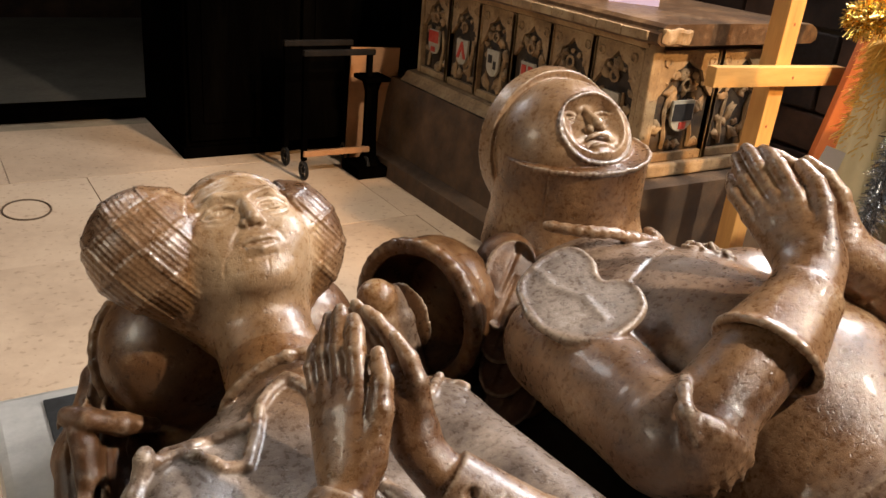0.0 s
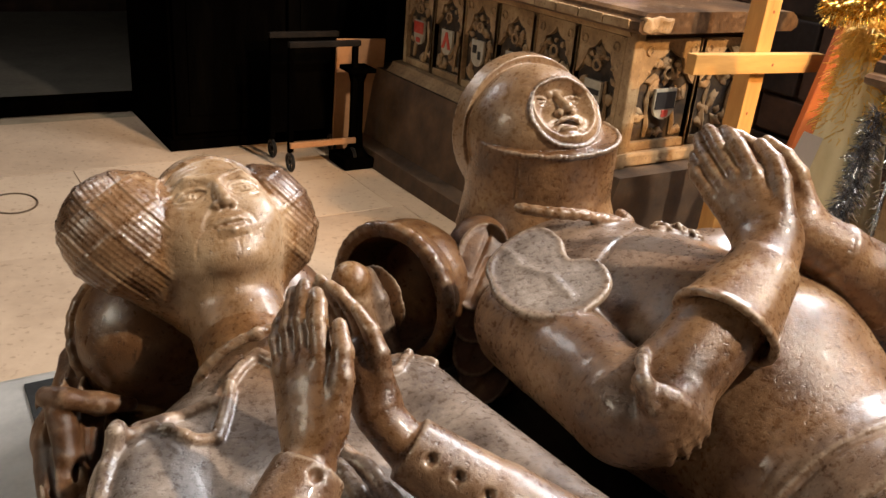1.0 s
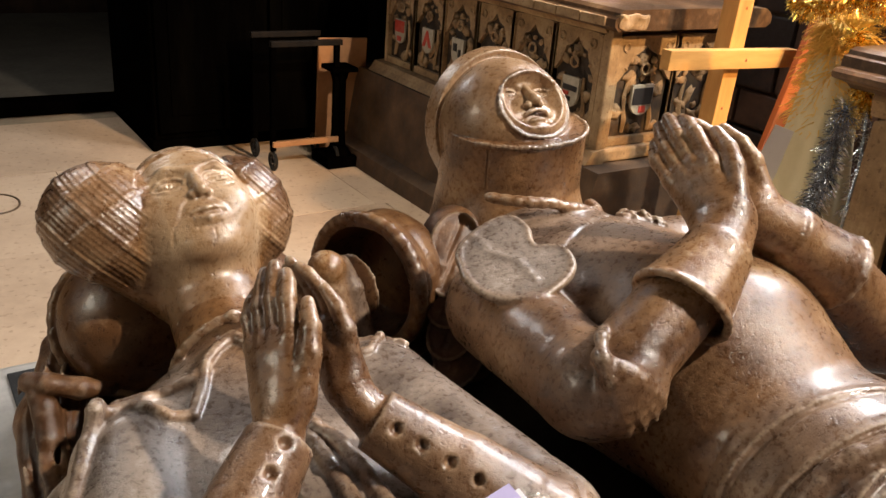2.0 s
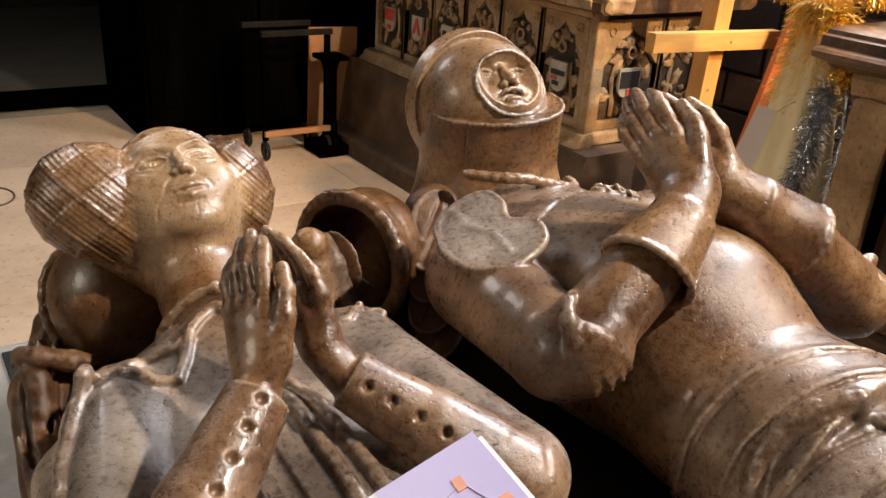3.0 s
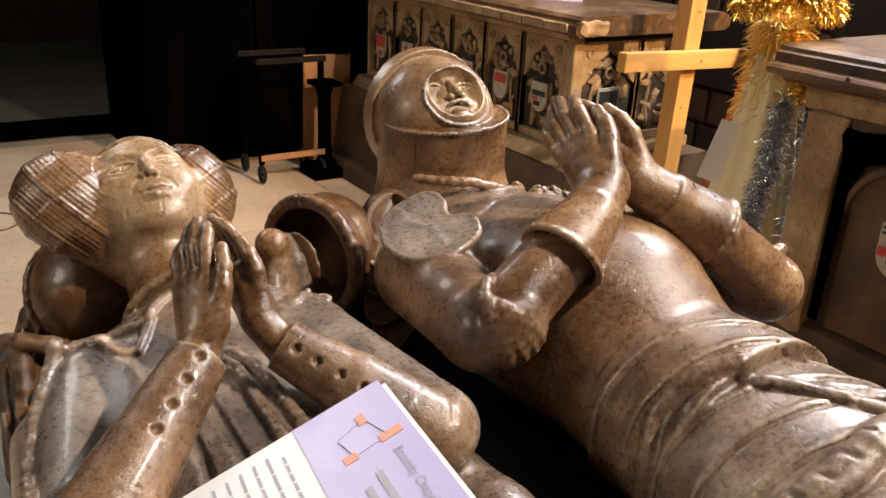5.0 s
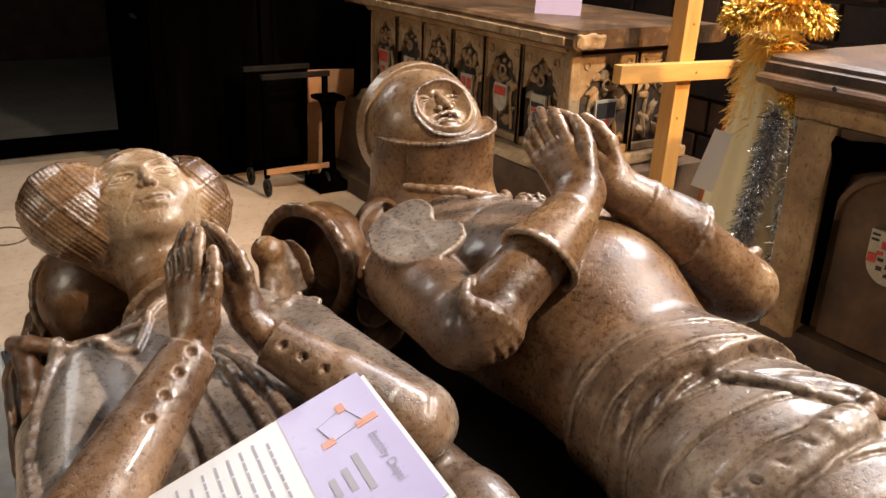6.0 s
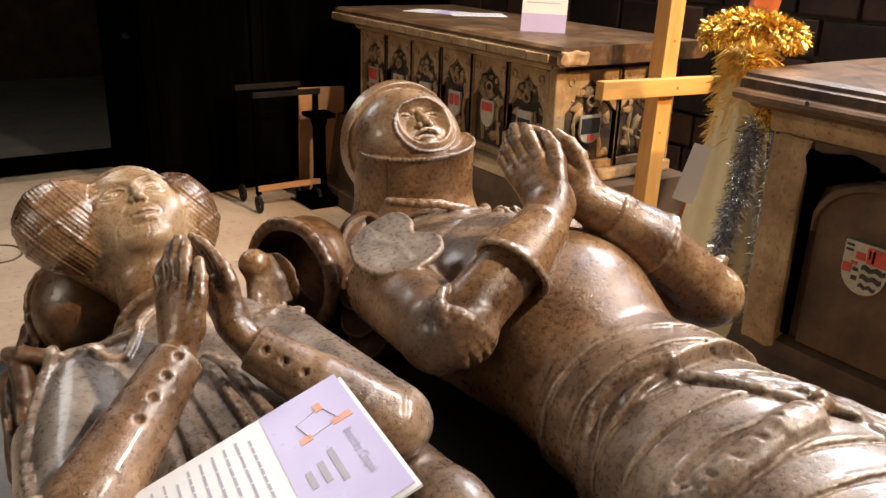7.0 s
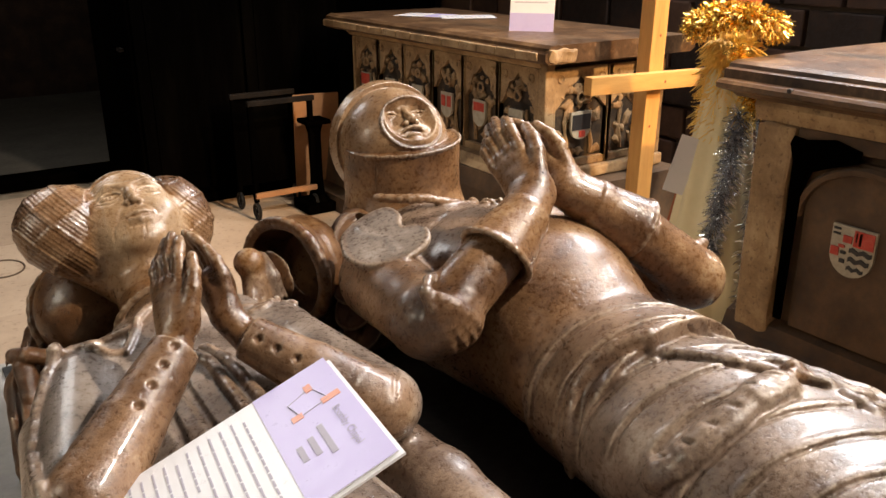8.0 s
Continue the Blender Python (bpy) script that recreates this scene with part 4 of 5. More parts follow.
    c.line([(-0.040, 0.060, 0.012), (-0.045, 0.02, 0.012), (-0.030, -0.020, 0.012), (-0.036, -0.060, 0.012)], 0.006, -0.0030)
    c.m = Matrix()
    # plates of the fauld
    for k in range(10):
        y = 0.290 - 0.056 * k
        arc = [(mid - 0.006 + 0.165 * math.sin(a), y - 0.060 * math.sin(a) - 0.02 * (1 - math.cos(a))) for a in [-1.45 + 2.9 * j / 28 for j in range(29)]]
        c.line(c.on(arc), 0.0026, 0.0080)
        c.line(c.on([(x, v + 0.007) for x, v in arc]), 0.006, -0.0036)
    # sword belt from hip to hip
    belt = finer([(0.650, 0.245), (0.672, 0.262), (0.700, 0.258), (0.729, 0.245), (0.759, 0.225), (0.785, 0.182), (0.806, 0.135), (0.830, 0.090), (0.865, 0.045), (0.90, 0.01)], 6)
    flat = c.on(belt)
    c.line([(x - 0.004, y - 0.017, z) for x, y, z in flat], 0.004, 0.010)
    c.line(flat, 0.010, -0.010, 6)
    tail = c.on(finer([(0.815, 0.150), (0.86, 0.115), (0.905, 0.075), (0.935, 0.02), (0.94, -0.04)], 6))
    c.line(tail, 0.011, -0.011, 6)
    # hip belt with square mounts and a buckle
    hip = c.on(finer([(0.645, 0.095), (0.655, 0.080), (0.680, 0.070), (0.717, 0.065), (0.764, 0.063), (0.80, 0.062)], 7))
    c.line([(x, y - 0.023, z) for x, y, z in hip], 0.005, 0.009)
    c.line(hip, 0.019, -0.016, 6)
    for p in hip[4::6]:
        c.line([(p[0] - 0.006, p[1] + 0.020, p[2] + 0.014), (p[0] + 0.004, p[1] - 0.004, p[2] + 0.016)], 0.0030, 0.014)
    bx, by, bz = c.on([(0.785, 0.062)])[0]
    c.line([(bx - 0.016, by, bz - 0.004), (bx + 0.016, by, bz - 0.004)], 0.024, -0.012, 8)
    c.line([(bx + 0.012 * math.cos(a), by + 0.012 * math.sin(a), bz + 0.006) for a in [k * 0.7 for k in range(10)]], 0.0026, 0.006)
    for k in range(4):
        x, y, z = c.on([(0.826 + 0.012 * (k % 2), 0.062 + 0.012 * (k // 2))])[0]
        c.ball((x, y, z + 0.004), (0.008, 0.008, 0.008), k=0.002, tone=0.2)
    c.line(c.on(finer([(0.842, 0.070), (0.862, 0.040), (0.865, 0.010), (0.862, -0.02)], 6)), 0.010, -0.012, 6)
    # chipped and pitted old stone
    c.weather(0.0011, 55.0)
    me = joined("knight_effigy", [c.mesh("body"), knight_head()])
    me.materials.append(ALABASTER)
    return tagged(new("knight_effigy", me), "polished brown alabaster effigy of a knight in plate armour, palms joined", "statue")


lady()
knight()


def cushion():
    c = Clay((0.08, 0.74, 0.797), (0.50, 1.10, 1.08), 0.0030)
    a, b, r = (0.218, 0.905, 0.952), (0.365, 0.912, 0.935), 0.090
    c.cap(a, b, r, r, 0.02)
    c.ball((0.295, 0.93, 0.84), (0.165, 0.125, 0.062), k=0.03)
    v = Vector((0, -0.55, -0.83)).normalized()
    seam = [Vector(b) + v * r] + [Vector(a) + v * r * math.cos(t) + Vector((-1, 0, 0)) * r * math.sin(t) for t in [k * math.pi / 16 for k in range(17)]] + [Vector(b) - v * r]
    c.cord(seam, 0.0060, 0.008)
    c.line([p + Vector((0.004, -0.008, 0.006)) for p in seam[2:-2]], 0.004, 0.004)
    c.weather(0.0012, 40.0)
    me = c.mesh("stone_cushion")
    me.materials.append(HELMSTONE)
    return tagged(new("stone_cushion", me), "round brown carved cushion under the lady's head", "cushion")


def helm():
    c = Clay((0.43, 0.74, 0.797), (0.80, 1.12, 1.06), 0.0028)
    way = Vector((-0.93, -0.36, 0.05)).normalized()
    lip = Vector((0.542, 0.895, 0.940))
    c.cone(lip, lip - way * 0.075, 0.103, 0.094, 0.006)
    c.cap(lip - way * 0.060, lip - way * 0.105, 0.095, 0.068, 0.02)
    c.ball((0.61, 0.93, 0.85), (0.08, 0.09, 0.055), k=0.02)
    c.cone(lip + way * 0.02, lip - way * 0.075, 0.090, 0.068, 0.003, cut=True)
    u = way.cross(Vector((0, 0, 1))).normalized()
    v = u.cross(way)
    c.cord([lip - way * 0.006 + u * 0.099 * math.cos(t) + v * 0.099 * math.sin(t) for t in [k * math.pi / 18 for k in range(37)]], 0.0095, 0.004)
    c.line([lip - way * 0.034 + u * 0.103 * math.cos(t) + v * 0.103 * math.sin(t) for t in [k * math.pi / 18 for k in range(37)]], 0.004, 0.004)
    c.weather(0.0014, 45.0)
    me = c.mesh("tilting_helm")
    me.materials.append(HELMSTONE)
    return tagged(new("tilting_helm", me), "hollow carved stone tilting helm under the knight's head", "helmet")


def mantling():
    """Overlapping carved leaves behind the helm's neck."""
    c = Clay((0.56, 0.72, 0.797), (0.78, 1.02, 1.09), 0.0028)
    c.cap((0.70, 0.90, 0.985), (0.68, 0.82, 0.83), 0.052, 0.050, 0.01)
    for k, (x, y, z) in enumerate(((0.664, 0.850, 1.006), (0.650, 0.830, 0.974), (0.640, 0.812, 0.934), (0.634, 0.794, 0.892), (0.642, 0.782, 0.85))):
        turn = (34 - 5 * k, -42, 28)
        c.ball((x, y, z), (0.046, 0.034, 0.0075), turn, 0.002)
        lay = pose(x, y, z, *turn)
        rim = [lay @ Vector((0.044 * math.cos(t), 0.032 * math.sin(t), 0.002)) for t in [j * math.pi / 12 for j in range(25)]]
        c.cord(rim, 0.0034, 0.002)
        c.line([lay @ Vector((-0.036, 0, 0.006)), lay @ Vector((0.030, 0.004, 0.006))], 0.003, 0.004)
    c.weather(0.0012, 60.0)
    me = c.mesh("carved_mantling")
    me.materials.append(DARKWOODY)
    return tagged(new("carved_mantling", me), "dark carved stone leaves beside the tilting helm", "carving")


def attendant():
    """The small draped bearer at the cushion's outer side, worn down to folds."""
    c = Clay((0.035, 0.66, 0.797), (0.23, 1.03, 1.02), 0.0024)
    rnd = random.Random(3)
    c.cap((0.140, 0.930, 0.915), (0.112, 0.850, 0.872), 0.026, 0.036, 0.02)
    c.cap((0.105, 0.850, 0.860), (0.085, 0.720, 0.815), 0.036, 0.030, 0.02)
    c.cap((0.140, 0.840, 0.850), (0.155, 0.720, 0.815), 0.034, 0.034, 0.02)
    # sleeve reaching across to the cushion, with a drooping end
    c.cord([(0.090, 0.850, 0.925), (0.108, 0.828, 0.932), (0.140, 0.818, 0.922), (0.172, 0.822, 0.912)], [0.012, 0.013, 0.012, 0.008], 0.006)
    c.cord([(0.100, 0.830, 0.915), (0.098, 0.800, 0.880), (0.092, 0.770, 0.835)], [0.016, 0.013, 0.010], 0.004)
    c.cap((0.150, 0.795, 0.880), (0.165, 0.765, 0.845), 0.022, 0.016, 0.004, cut=True)
    # crumpled folds running down, sharp hollows between them
    for k in range(12):
        x, q = 0.050 + 0.0125 * k, rnd.uniform(-0.008, 0.008)
        fold = [(x + 0.030, 0.945 - 0.006 * k, 0.955 - 0.003 * k), (x + 0.016 + q, 0.885 - 0.006 * k, 0.925 - 0.004 * k), (x + q, 0.82, 0.890), (x - 0.004 + q, 0.77, 0.855), (x - 0.006, 0.70, 0.825)]
        fold = [(px + rnd.uniform(-0.005, 0.005), py, pz + rnd.uniform(-0.004, 0.004)) for px, py, pz in fold]
        c.line(fold, 0.0032 + 0.002 * rnd.random(), 0.008 + 0.008 * rnd.random())
        c.line([(px + 0.006, py, pz + 0.004) for px, py, pz in fold], 0.0032, -0.007)
    c.weather(0.0024, 85.0)
    me = c.mesh("carved_attendant")
    me.materials.append(DARKWOODY)
    return tagged(new("carved_attendant", me), "small worn dark carved attendant holding the cushion", "statue")


def far_attendant():
    c = Clay((0.42, 0.78, 0.797), (0.56, 0.96, 1.04), 0.0028)
    c.ball((0.476, 0.884, 0.982), (0.026, 0.028, 0.026))
    c.cap((0.480, 0.875, 0.955), (0.485, 0.850, 0.86), 0.022, 0.034, 0.008, 0.3)
    c.cord([(0.470, 0.865, 0.945), (0.462, 0.845, 0.925), (0.480, 0.835, 0.905)], 0.012, 0.005, 0.4)
    c.cord([(0.500, 0.885, 0.985), (0.512, 0.872, 0.95), (0.520, 0.850, 0.88), (0.522, 0.84, 0.81)], [0.012, 0.016, 0.020, 0.024], 0.006, 0.6)
    me = c.mesh("carved_attendant")
    me.materials.append(ALABASTER)
    return tagged(new("carved_attendant", me), "small worn alabaster attendant beside the hollow helm", "statue")


cushion()
helm()
mantling()
attendant()
far_attendant()


# ---------------------------------------------------------------- panelled tomb behind the effigies
def arch_half(wide, high, spring, flip):
    """Half of a cusped arch's spandrel, in x and y."""
    pts = [(0, high), (wide / 2, high)]
    for k in range(9):
        a = k / 8
        x = wide / 2 * (1 - a)
        y = spring + (high * 0.93 - spring) * (1 - a ** 1.7)
        cusp = 0.018 * abs(math.sin(a * math.pi * 2.0))
        pts.append((x + 0.2 * cusp, y - cusp))
    pts.append((0, spring))
    return [(wide - x, y) for x, y in pts][::-1] if flip else pts


def shield_outline(w, h):
    pts = [(-w / 2, h / 2), (-w / 2, -h * 0.05)]
    pts += [(-w / 2 * math.cos(a), -h * 0.05 - h * 0.45 * math.sin(a)) for a in [k * math.pi / 12 for k in range(1, 6)]]
    return pts + [(0, -h / 2)] + [(-x, y) for x, y in pts[::-1]]


def shield(parent, m, w, h, fields):
    """A painted shield; fields are (outline scale pieces) as material, x0, y0, x1, y1 in parts of its size."""
    ob = part("shield", prism(shield_outline(w, h), 0.012, m), WHITEPAINT, parent, "painted heraldic shield")
    for mat, outline in fields:
        part("charge", prism([(x * w, y * h) for x, y in outline], 0.0035, m @ Matrix.Translation((0, 0, 0.012))), mat, ob)
    return ob


def bar(x0, y0, x1, y1):
    return [(x0, y0), (x1, y0), (x1, y1), (x0, y1)]


def wavy(x0, x1, y, t):
    top = [(x0 + (x1 - x0) * k / 8, y + t / 2 + 0.025 * math.sin(k * 1.57)) for k in range(9)]
    return top + [(x, v - t) for x, v in top[::-1]]


CHEVRON = [(-0.42, -0.25), (-0.20, -0.25), (0, 0.12), (0.20, -0.25), (0.42, -0.25), (0.06, 0.42), (-0.06, 0.42)]
PANEL_ARMS = [
    [(BLACKPAINT, bar(-0.42, 0.05, 0.42, 0.22)), (BLACKPAINT, bar(-0.30, -0.30, 0.10, -0.16)), (RED, bar(-0.4, -0.12, -0.05, 0.0))],
    [(RED, bar(-0.40, 0.10, 0.40, 0.42))],
    [(RED, bar(-0.40, -0.05, -0.08, 0.38)), (RED, bar(0.08, -0.05, 0.40, 0.38))],
    [(BLACKPAINT, bar(-0.35, 0.0, -0.05, 0.3)), (BLACKPAINT, bar(0.1, -0.2, 0.3, 0.1))],
    [(RED, CHEVRON)],
    [(RED, bar(-0.46, -0.02, 0.46, 0.46)), (RED, bar(-0.2, -0.4, 0.2, -0.2))],
]


def carved_panel(parent, m, w, h, arms, n):
    """One bay: sunk ground, mullions, cusped arch, small pierced lights, crockets and a shield."""
    panel = part("panel", block((0.0, 0.0, -0.010), (w, h, 0.002), 0, m), PANELBLACK, parent, "sunk near-black panel with a cusped arch")
    for x in (0.0, w):
        part("mullion", block((x - 0.013, 0, 0.0), (x + 0.013, h, 0.032), 0.004, m), SANDSTONE, panel)
    part("rail", block((0.013, 0, 0.0), (w - 0.013, 0.035, 0.026), 0.004, m), SANDSTONE, panel)
    for flip in (False, True):
        q = [(0.013 + x, y) for x, y in arch_half(w - 0.026, h, h * 0.58, flip)]
        part("spandrel", prism(q, 0.022, m), SANDSTONE, panel)
    # pierced circles over the arch and leaf crockets under it
    for k, (x, y, r) in enumerate(((0.045, h * 0.90, 0.016), (w - 0.045, h * 0.90, 0.016), (w / 2, h * 0.70, 0.022))):
        ring = [m @ Vector((x + r * math.cos(a), y + r * math.sin(a), 0.024)) for a in [j * math.pi / 5 for j in range(10)]]
        part("tracery_ring", tube(ring, 0.0055, 5, closed=True), SANDSTONE, panel)
    for k in range(5):
        x = w * (0.18 + 0.16 * k)
        y = h * (0.60 + 0.20 * math.sin(math.pi * (0.18 + 0.16 * k)))
        b = bmesh.new()
        bmesh.ops.create_icosphere(b, subdivisions=1, radius=0.014 + 0.004 * ((k * 7 + n) % 3))
        for v in b.verts:
            v.co *= 0.75 + 0.5 * noise.noise(v.co * 90 + Vector((n, k, 0)))
        bmesh.ops.transform(b, matrix=m @ Matrix.Translation((x, y, 0.014)), verts=b.verts)
        part("crocket", b, SANDSTONE, panel)
    # weathered leaf carving that fills the bay, with dark hollows left between
    rnd = random.Random(40 + n)
    for k in range(16):
        x, y, r = rnd.uniform(0.14, 0.86) * w, rnd.uniform(0.12, 0.80) * h, rnd.uniform(0.016, 0.034)
        b = bmesh.new()
        bmesh.ops.create_icosphere(b, subdivisions=2, radius=r)
        for v in b.verts:
            v.co *= 0.45 + 1.3 * abs(noise.noise(v.co * 60 + Vector((n, k, 3))))
            v.co.z *= 0.55
        bmesh.ops.transform(b, matrix=m @ Matrix.Translation((x, y, 0.006)) @ Matrix.Rotation(rnd.random() * 3, 4, "Z") @ Matrix.Diagonal((1.0, rnd.uniform(1.0, 1.9), 1.0, 1)), verts=b.verts)
        part("leaf_carving", b, SANDSTONE, panel, smooth=True)
    for s in (0.28, 0.72):
        stem = [m @ Vector((w * s + 0.010 * math.sin(k * 1.3 + n), 0.05 + 0.05 * k, 0.010)) for k in range(5)]
        part("carved_stem", tube(stem, [0.009, 0.012, 0.008, 0.011, 0.006], 5), SANDSTONE, panel)
    if arms:
        shield(panel, m @ Matrix.Translation((w / 2, h * 0.42, 0.020)), w * 0.36, h * 0.28, arms)
    return panel


LID2 = [(2.27, 1.035), (2.25, 1.05), (2.25, 1.078), (2.268, 1.088), (2.268, 1.100), (2.288, 1.112), (2.70, 1.114), (3.10, 1.112), (3.13, 1.098), (3.15, 1.078), (3.15, 1.05), (3.12, 1.035)]
t2 = thing("panelled_tomb", "buff stone table tomb with carved arched panels and painted shields", "tomb", (2.7, 3.1, 0))
inv2 = Matrix.Translation((-2.7, -3.1, 0))


def at2(bm):
    bmesh.ops.transform(bm, matrix=inv2, verts=bm.verts)
    return bm


lid = run(LID2, 4.20, 2.19)
for v in lid.verts:
    v.co += Vector((noise.noise(v.co * 3), noise.noise(v.co * 4 + Vector((5, 0, 0))), 0)) * 0.006
part("lid", at2(lid), LIDSTONE, t2, "worn dark lid with a moulded edge")
for k in range(14):
    y = 2.24 + 0.14 * k
    b = block((2.244, y, 1.046), (2.262, y + 0.135, 1.082), 0.006)
    for v in b.verts:
        v.co += Vector((noise.noise(v.co * 40) * 0.006, 0, noise.noise(v.co * 35 + Vector((3, 3, 3))) * 0.004))
    part("lid_edge", at2(b), SANDSTONE, t2, "chipped pale lid edge")


def rough(bm, size, seed):
    """Breaks straight edges into worn, uneven ones."""
    bmesh.ops.subdivide_edges(bm, edges=[e for e in bm.edges if e.calc_length() > 0.03], cuts=7, use_grid_fill=True)
    for v in bm.verts:
        v.co += noise.noise_vector(v.co * 22 + Vector((seed, 0, 0))) * size
    return bm


part("lid_corner", at2(rough(block((2.266, 2.178, 1.042), (2.42, 2.215, 1.096), 0.012), 0.014, 2)), SANDSTONE, t2, "broken pale corner of the lid")
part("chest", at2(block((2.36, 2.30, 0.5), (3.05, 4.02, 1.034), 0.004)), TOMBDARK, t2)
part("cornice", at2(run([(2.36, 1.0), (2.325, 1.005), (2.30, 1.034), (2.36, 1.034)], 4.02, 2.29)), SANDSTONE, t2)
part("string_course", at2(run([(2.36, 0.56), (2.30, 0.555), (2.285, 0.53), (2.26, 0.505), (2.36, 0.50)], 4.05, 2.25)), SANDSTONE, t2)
part("plinth", at2(run([(2.255, 0.5), (2.235, 0.42), (2.20, 0.12), (2.13, 0.09), (2.12, 0), (3.1, 0), (3.1, 0.5)], 4.25, 2.16)), TOMBDARK, t2, "dark plinth with a sloping foot")
for k in range(6):
    w = (3.98 - 2.33) / 6
    m = inv2 @ Matrix(((0, 0, -1, 2.36), (-1, 0, 0, 2.33 + w * (k + 1)), (0, 1, 0, 0.562), (0, 0, 0, 1)))
    carved_panel(t2, m, w, 0.438, PANEL_ARMS[k], k)
for k in range(2):
    w = 0.66 / 2
    m = inv2 @ Matrix(((1, 0, 0, 2.375 + w * k), (0, 0, -1, 2.30), (0, 1, 0, 0.562), (0, 0, 0, 1)))
    carved_panel(t2, m, w, 0.438, [(BLACKPAINT, bar(-0.44, -0.15, 0.44, 0.40)), (RED, bar(-0.1, -0.42, 0.2, -0.2))] if k == 0 else [], k + 7)
part("corner_pier", at2(block((2.322, 2.262, 0.5), (2.372, 2.312, 1.036), 0.008)), SANDSTONE, t2, "pale worn corner pier")
part("end_course", at2(block((2.33, 2.25, 0.505), (3.06, 2.30, 0.56), 0.012)), SANDSTONE, t2)


def paper_sheet(name, label, centre, turn, w, h, bands):
    ob = thing(name, label, "leaflet", centre)
    ob.rotation_euler = [radians(v) for v in turn]
    part("sheet", block((-w / 2, -h / 2, 0), (w / 2, h / 2, 0.002), 0), PAPER, ob)
    for mat, x0, y0, x1, y1 in bands:
        part("print", block((x0 * w, y0 * h, 0.002), (x1 * w, y1 * h, 0.0026), 0), mat, ob)
    return ob


LINES = [(INK, -0.40, 0.36 - 0.085 * k, 0.40 - 0.12 * ((k * 5) % 3) / 2, 0.375 - 0.085 * k) for k in range(9)]
paper_sheet("leaflet", "flat white and lavender leaflet on the tomb lid", (2.66, 3.72, 1.116), (0, 0, 28), 0.21, 0.30, [(LAVENDER, -0.5, -0.5, 0.5, -0.1)])
paper_sheet("leaflet", "flat pale leaflet overlapping another on the lid", (2.78, 3.48, 1.118), (0, 0, 62), 0.21, 0.30, LINES)
sign = paper_sheet("sign_card", "upright white card with a lavender foot on the lid", (2.60, 2.70, 1.259), (82, 0, -52), 0.21, 0.297, [(LAVENDER, -0.5, -0.5, 0.5, -0.22)] + LINES[:6])

# ---------------------------------------------------------------- plain tomb with the moulded lid
t3 = thing("plain_tomb", "dark stone table tomb with a moulded lid and painted shield", "tomb", (2.6, 0.2, 0))
inv3 = Matrix.Translation((-2.6, -0.2, 0))


def at3(bm):
    bmesh.ops.transform(bm, matrix=inv3, verts=bm.verts)
    return bm


LID3 = [(2.19, 1.060), (2.165, 1.075), (2.13, 1.085), (2.10, 1.092), (2.085, 1.098), (2.082, 1.112), (2.092, 1.120), (2.115, 1.124), (2.118, 1.150), (2.135, 1.154), (2.138, 1.165), (2.165, 1.172), (2.60, 1.175), (3.05, 1.172), (3.10, 1.15), (3.12, 1.10), (3.0, 1.06)]
lid = run(LID3, 1.21, -0.9)
part("lid", at3(lid), LIDSTONE, t3, "brown polished lid with a stepped moulding")
# The hole's inner shade laid on as a black plug; nothing is bored.
part("rod_hole", at3(tube([(2.0815, 0.962, 1.118), (2.095, 0.962, 1.118)], 0.007, 10)), BLACKPAINT, t3)
part("frieze", at3(run([(2.19, 1.06), (2.185, 1.045), (2.195, 1.02), (2.20, 1.0), (2.25, 1.0), (2.25, 1.06)], 1.14, -0.8)), SANDSTONE, t3)
# Chest and panel darker than the post: the unlit face as colour.
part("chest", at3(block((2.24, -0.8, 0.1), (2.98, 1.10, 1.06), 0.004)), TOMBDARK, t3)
part("corner_post", at3(rough(block((2.19, 1.00, 0.30), (2.26, 1.125, 1.0), 0.010), 0.008, 5)), SANDSTONE, t3, "buff corner post, lit look put into its paler stone")
part("panel_field", at3(block((2.212, -0.2, 0.38), (2.24, 0.945, 0.93), 0.012)), TOMBDARK, t3, "sunk dark side panel")
# Deep shade of the slot beside the post, laid on as a black shape.
slot_shade = [(0.0, 0.40), (0.030, 0.40), (0.034, 0.80), (0.060, 0.88), (0.12, 0.905), (0.19, 0.93), (0.20, 0.965), (0.12, 0.985), (0.03, 0.97), (-0.012, 0.975), (-0.022, 0.95), (-0.006, 0.90)]
part("soot_stain", at3(prism(slot_shade, 0.003, Matrix(((0, 0, -1, 2.193), (-1, 0, 0, 0.985), (0, 1, 0, 0), (0, 0, 0, 1))))), DARKWOOD, t3, "deep shade of the panel's corner slot, put on as black")
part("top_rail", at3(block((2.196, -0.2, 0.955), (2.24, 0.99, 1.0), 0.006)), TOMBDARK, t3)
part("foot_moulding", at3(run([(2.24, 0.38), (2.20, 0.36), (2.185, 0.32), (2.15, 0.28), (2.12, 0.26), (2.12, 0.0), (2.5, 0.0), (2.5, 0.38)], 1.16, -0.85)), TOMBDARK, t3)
for k, (y, r) in enumerate(((0.76, 0.20), (0.25, 0.20))):
    arc = [(2.205, y + r * math.cos(a), 0.74 + 0.17 * math.sin(a)) for a in [math.pi * j / 14 for j in range(15)]]
    part("blind_arch", at3(tube(arc, 0.014, 6)), TOMBDARK, t3)
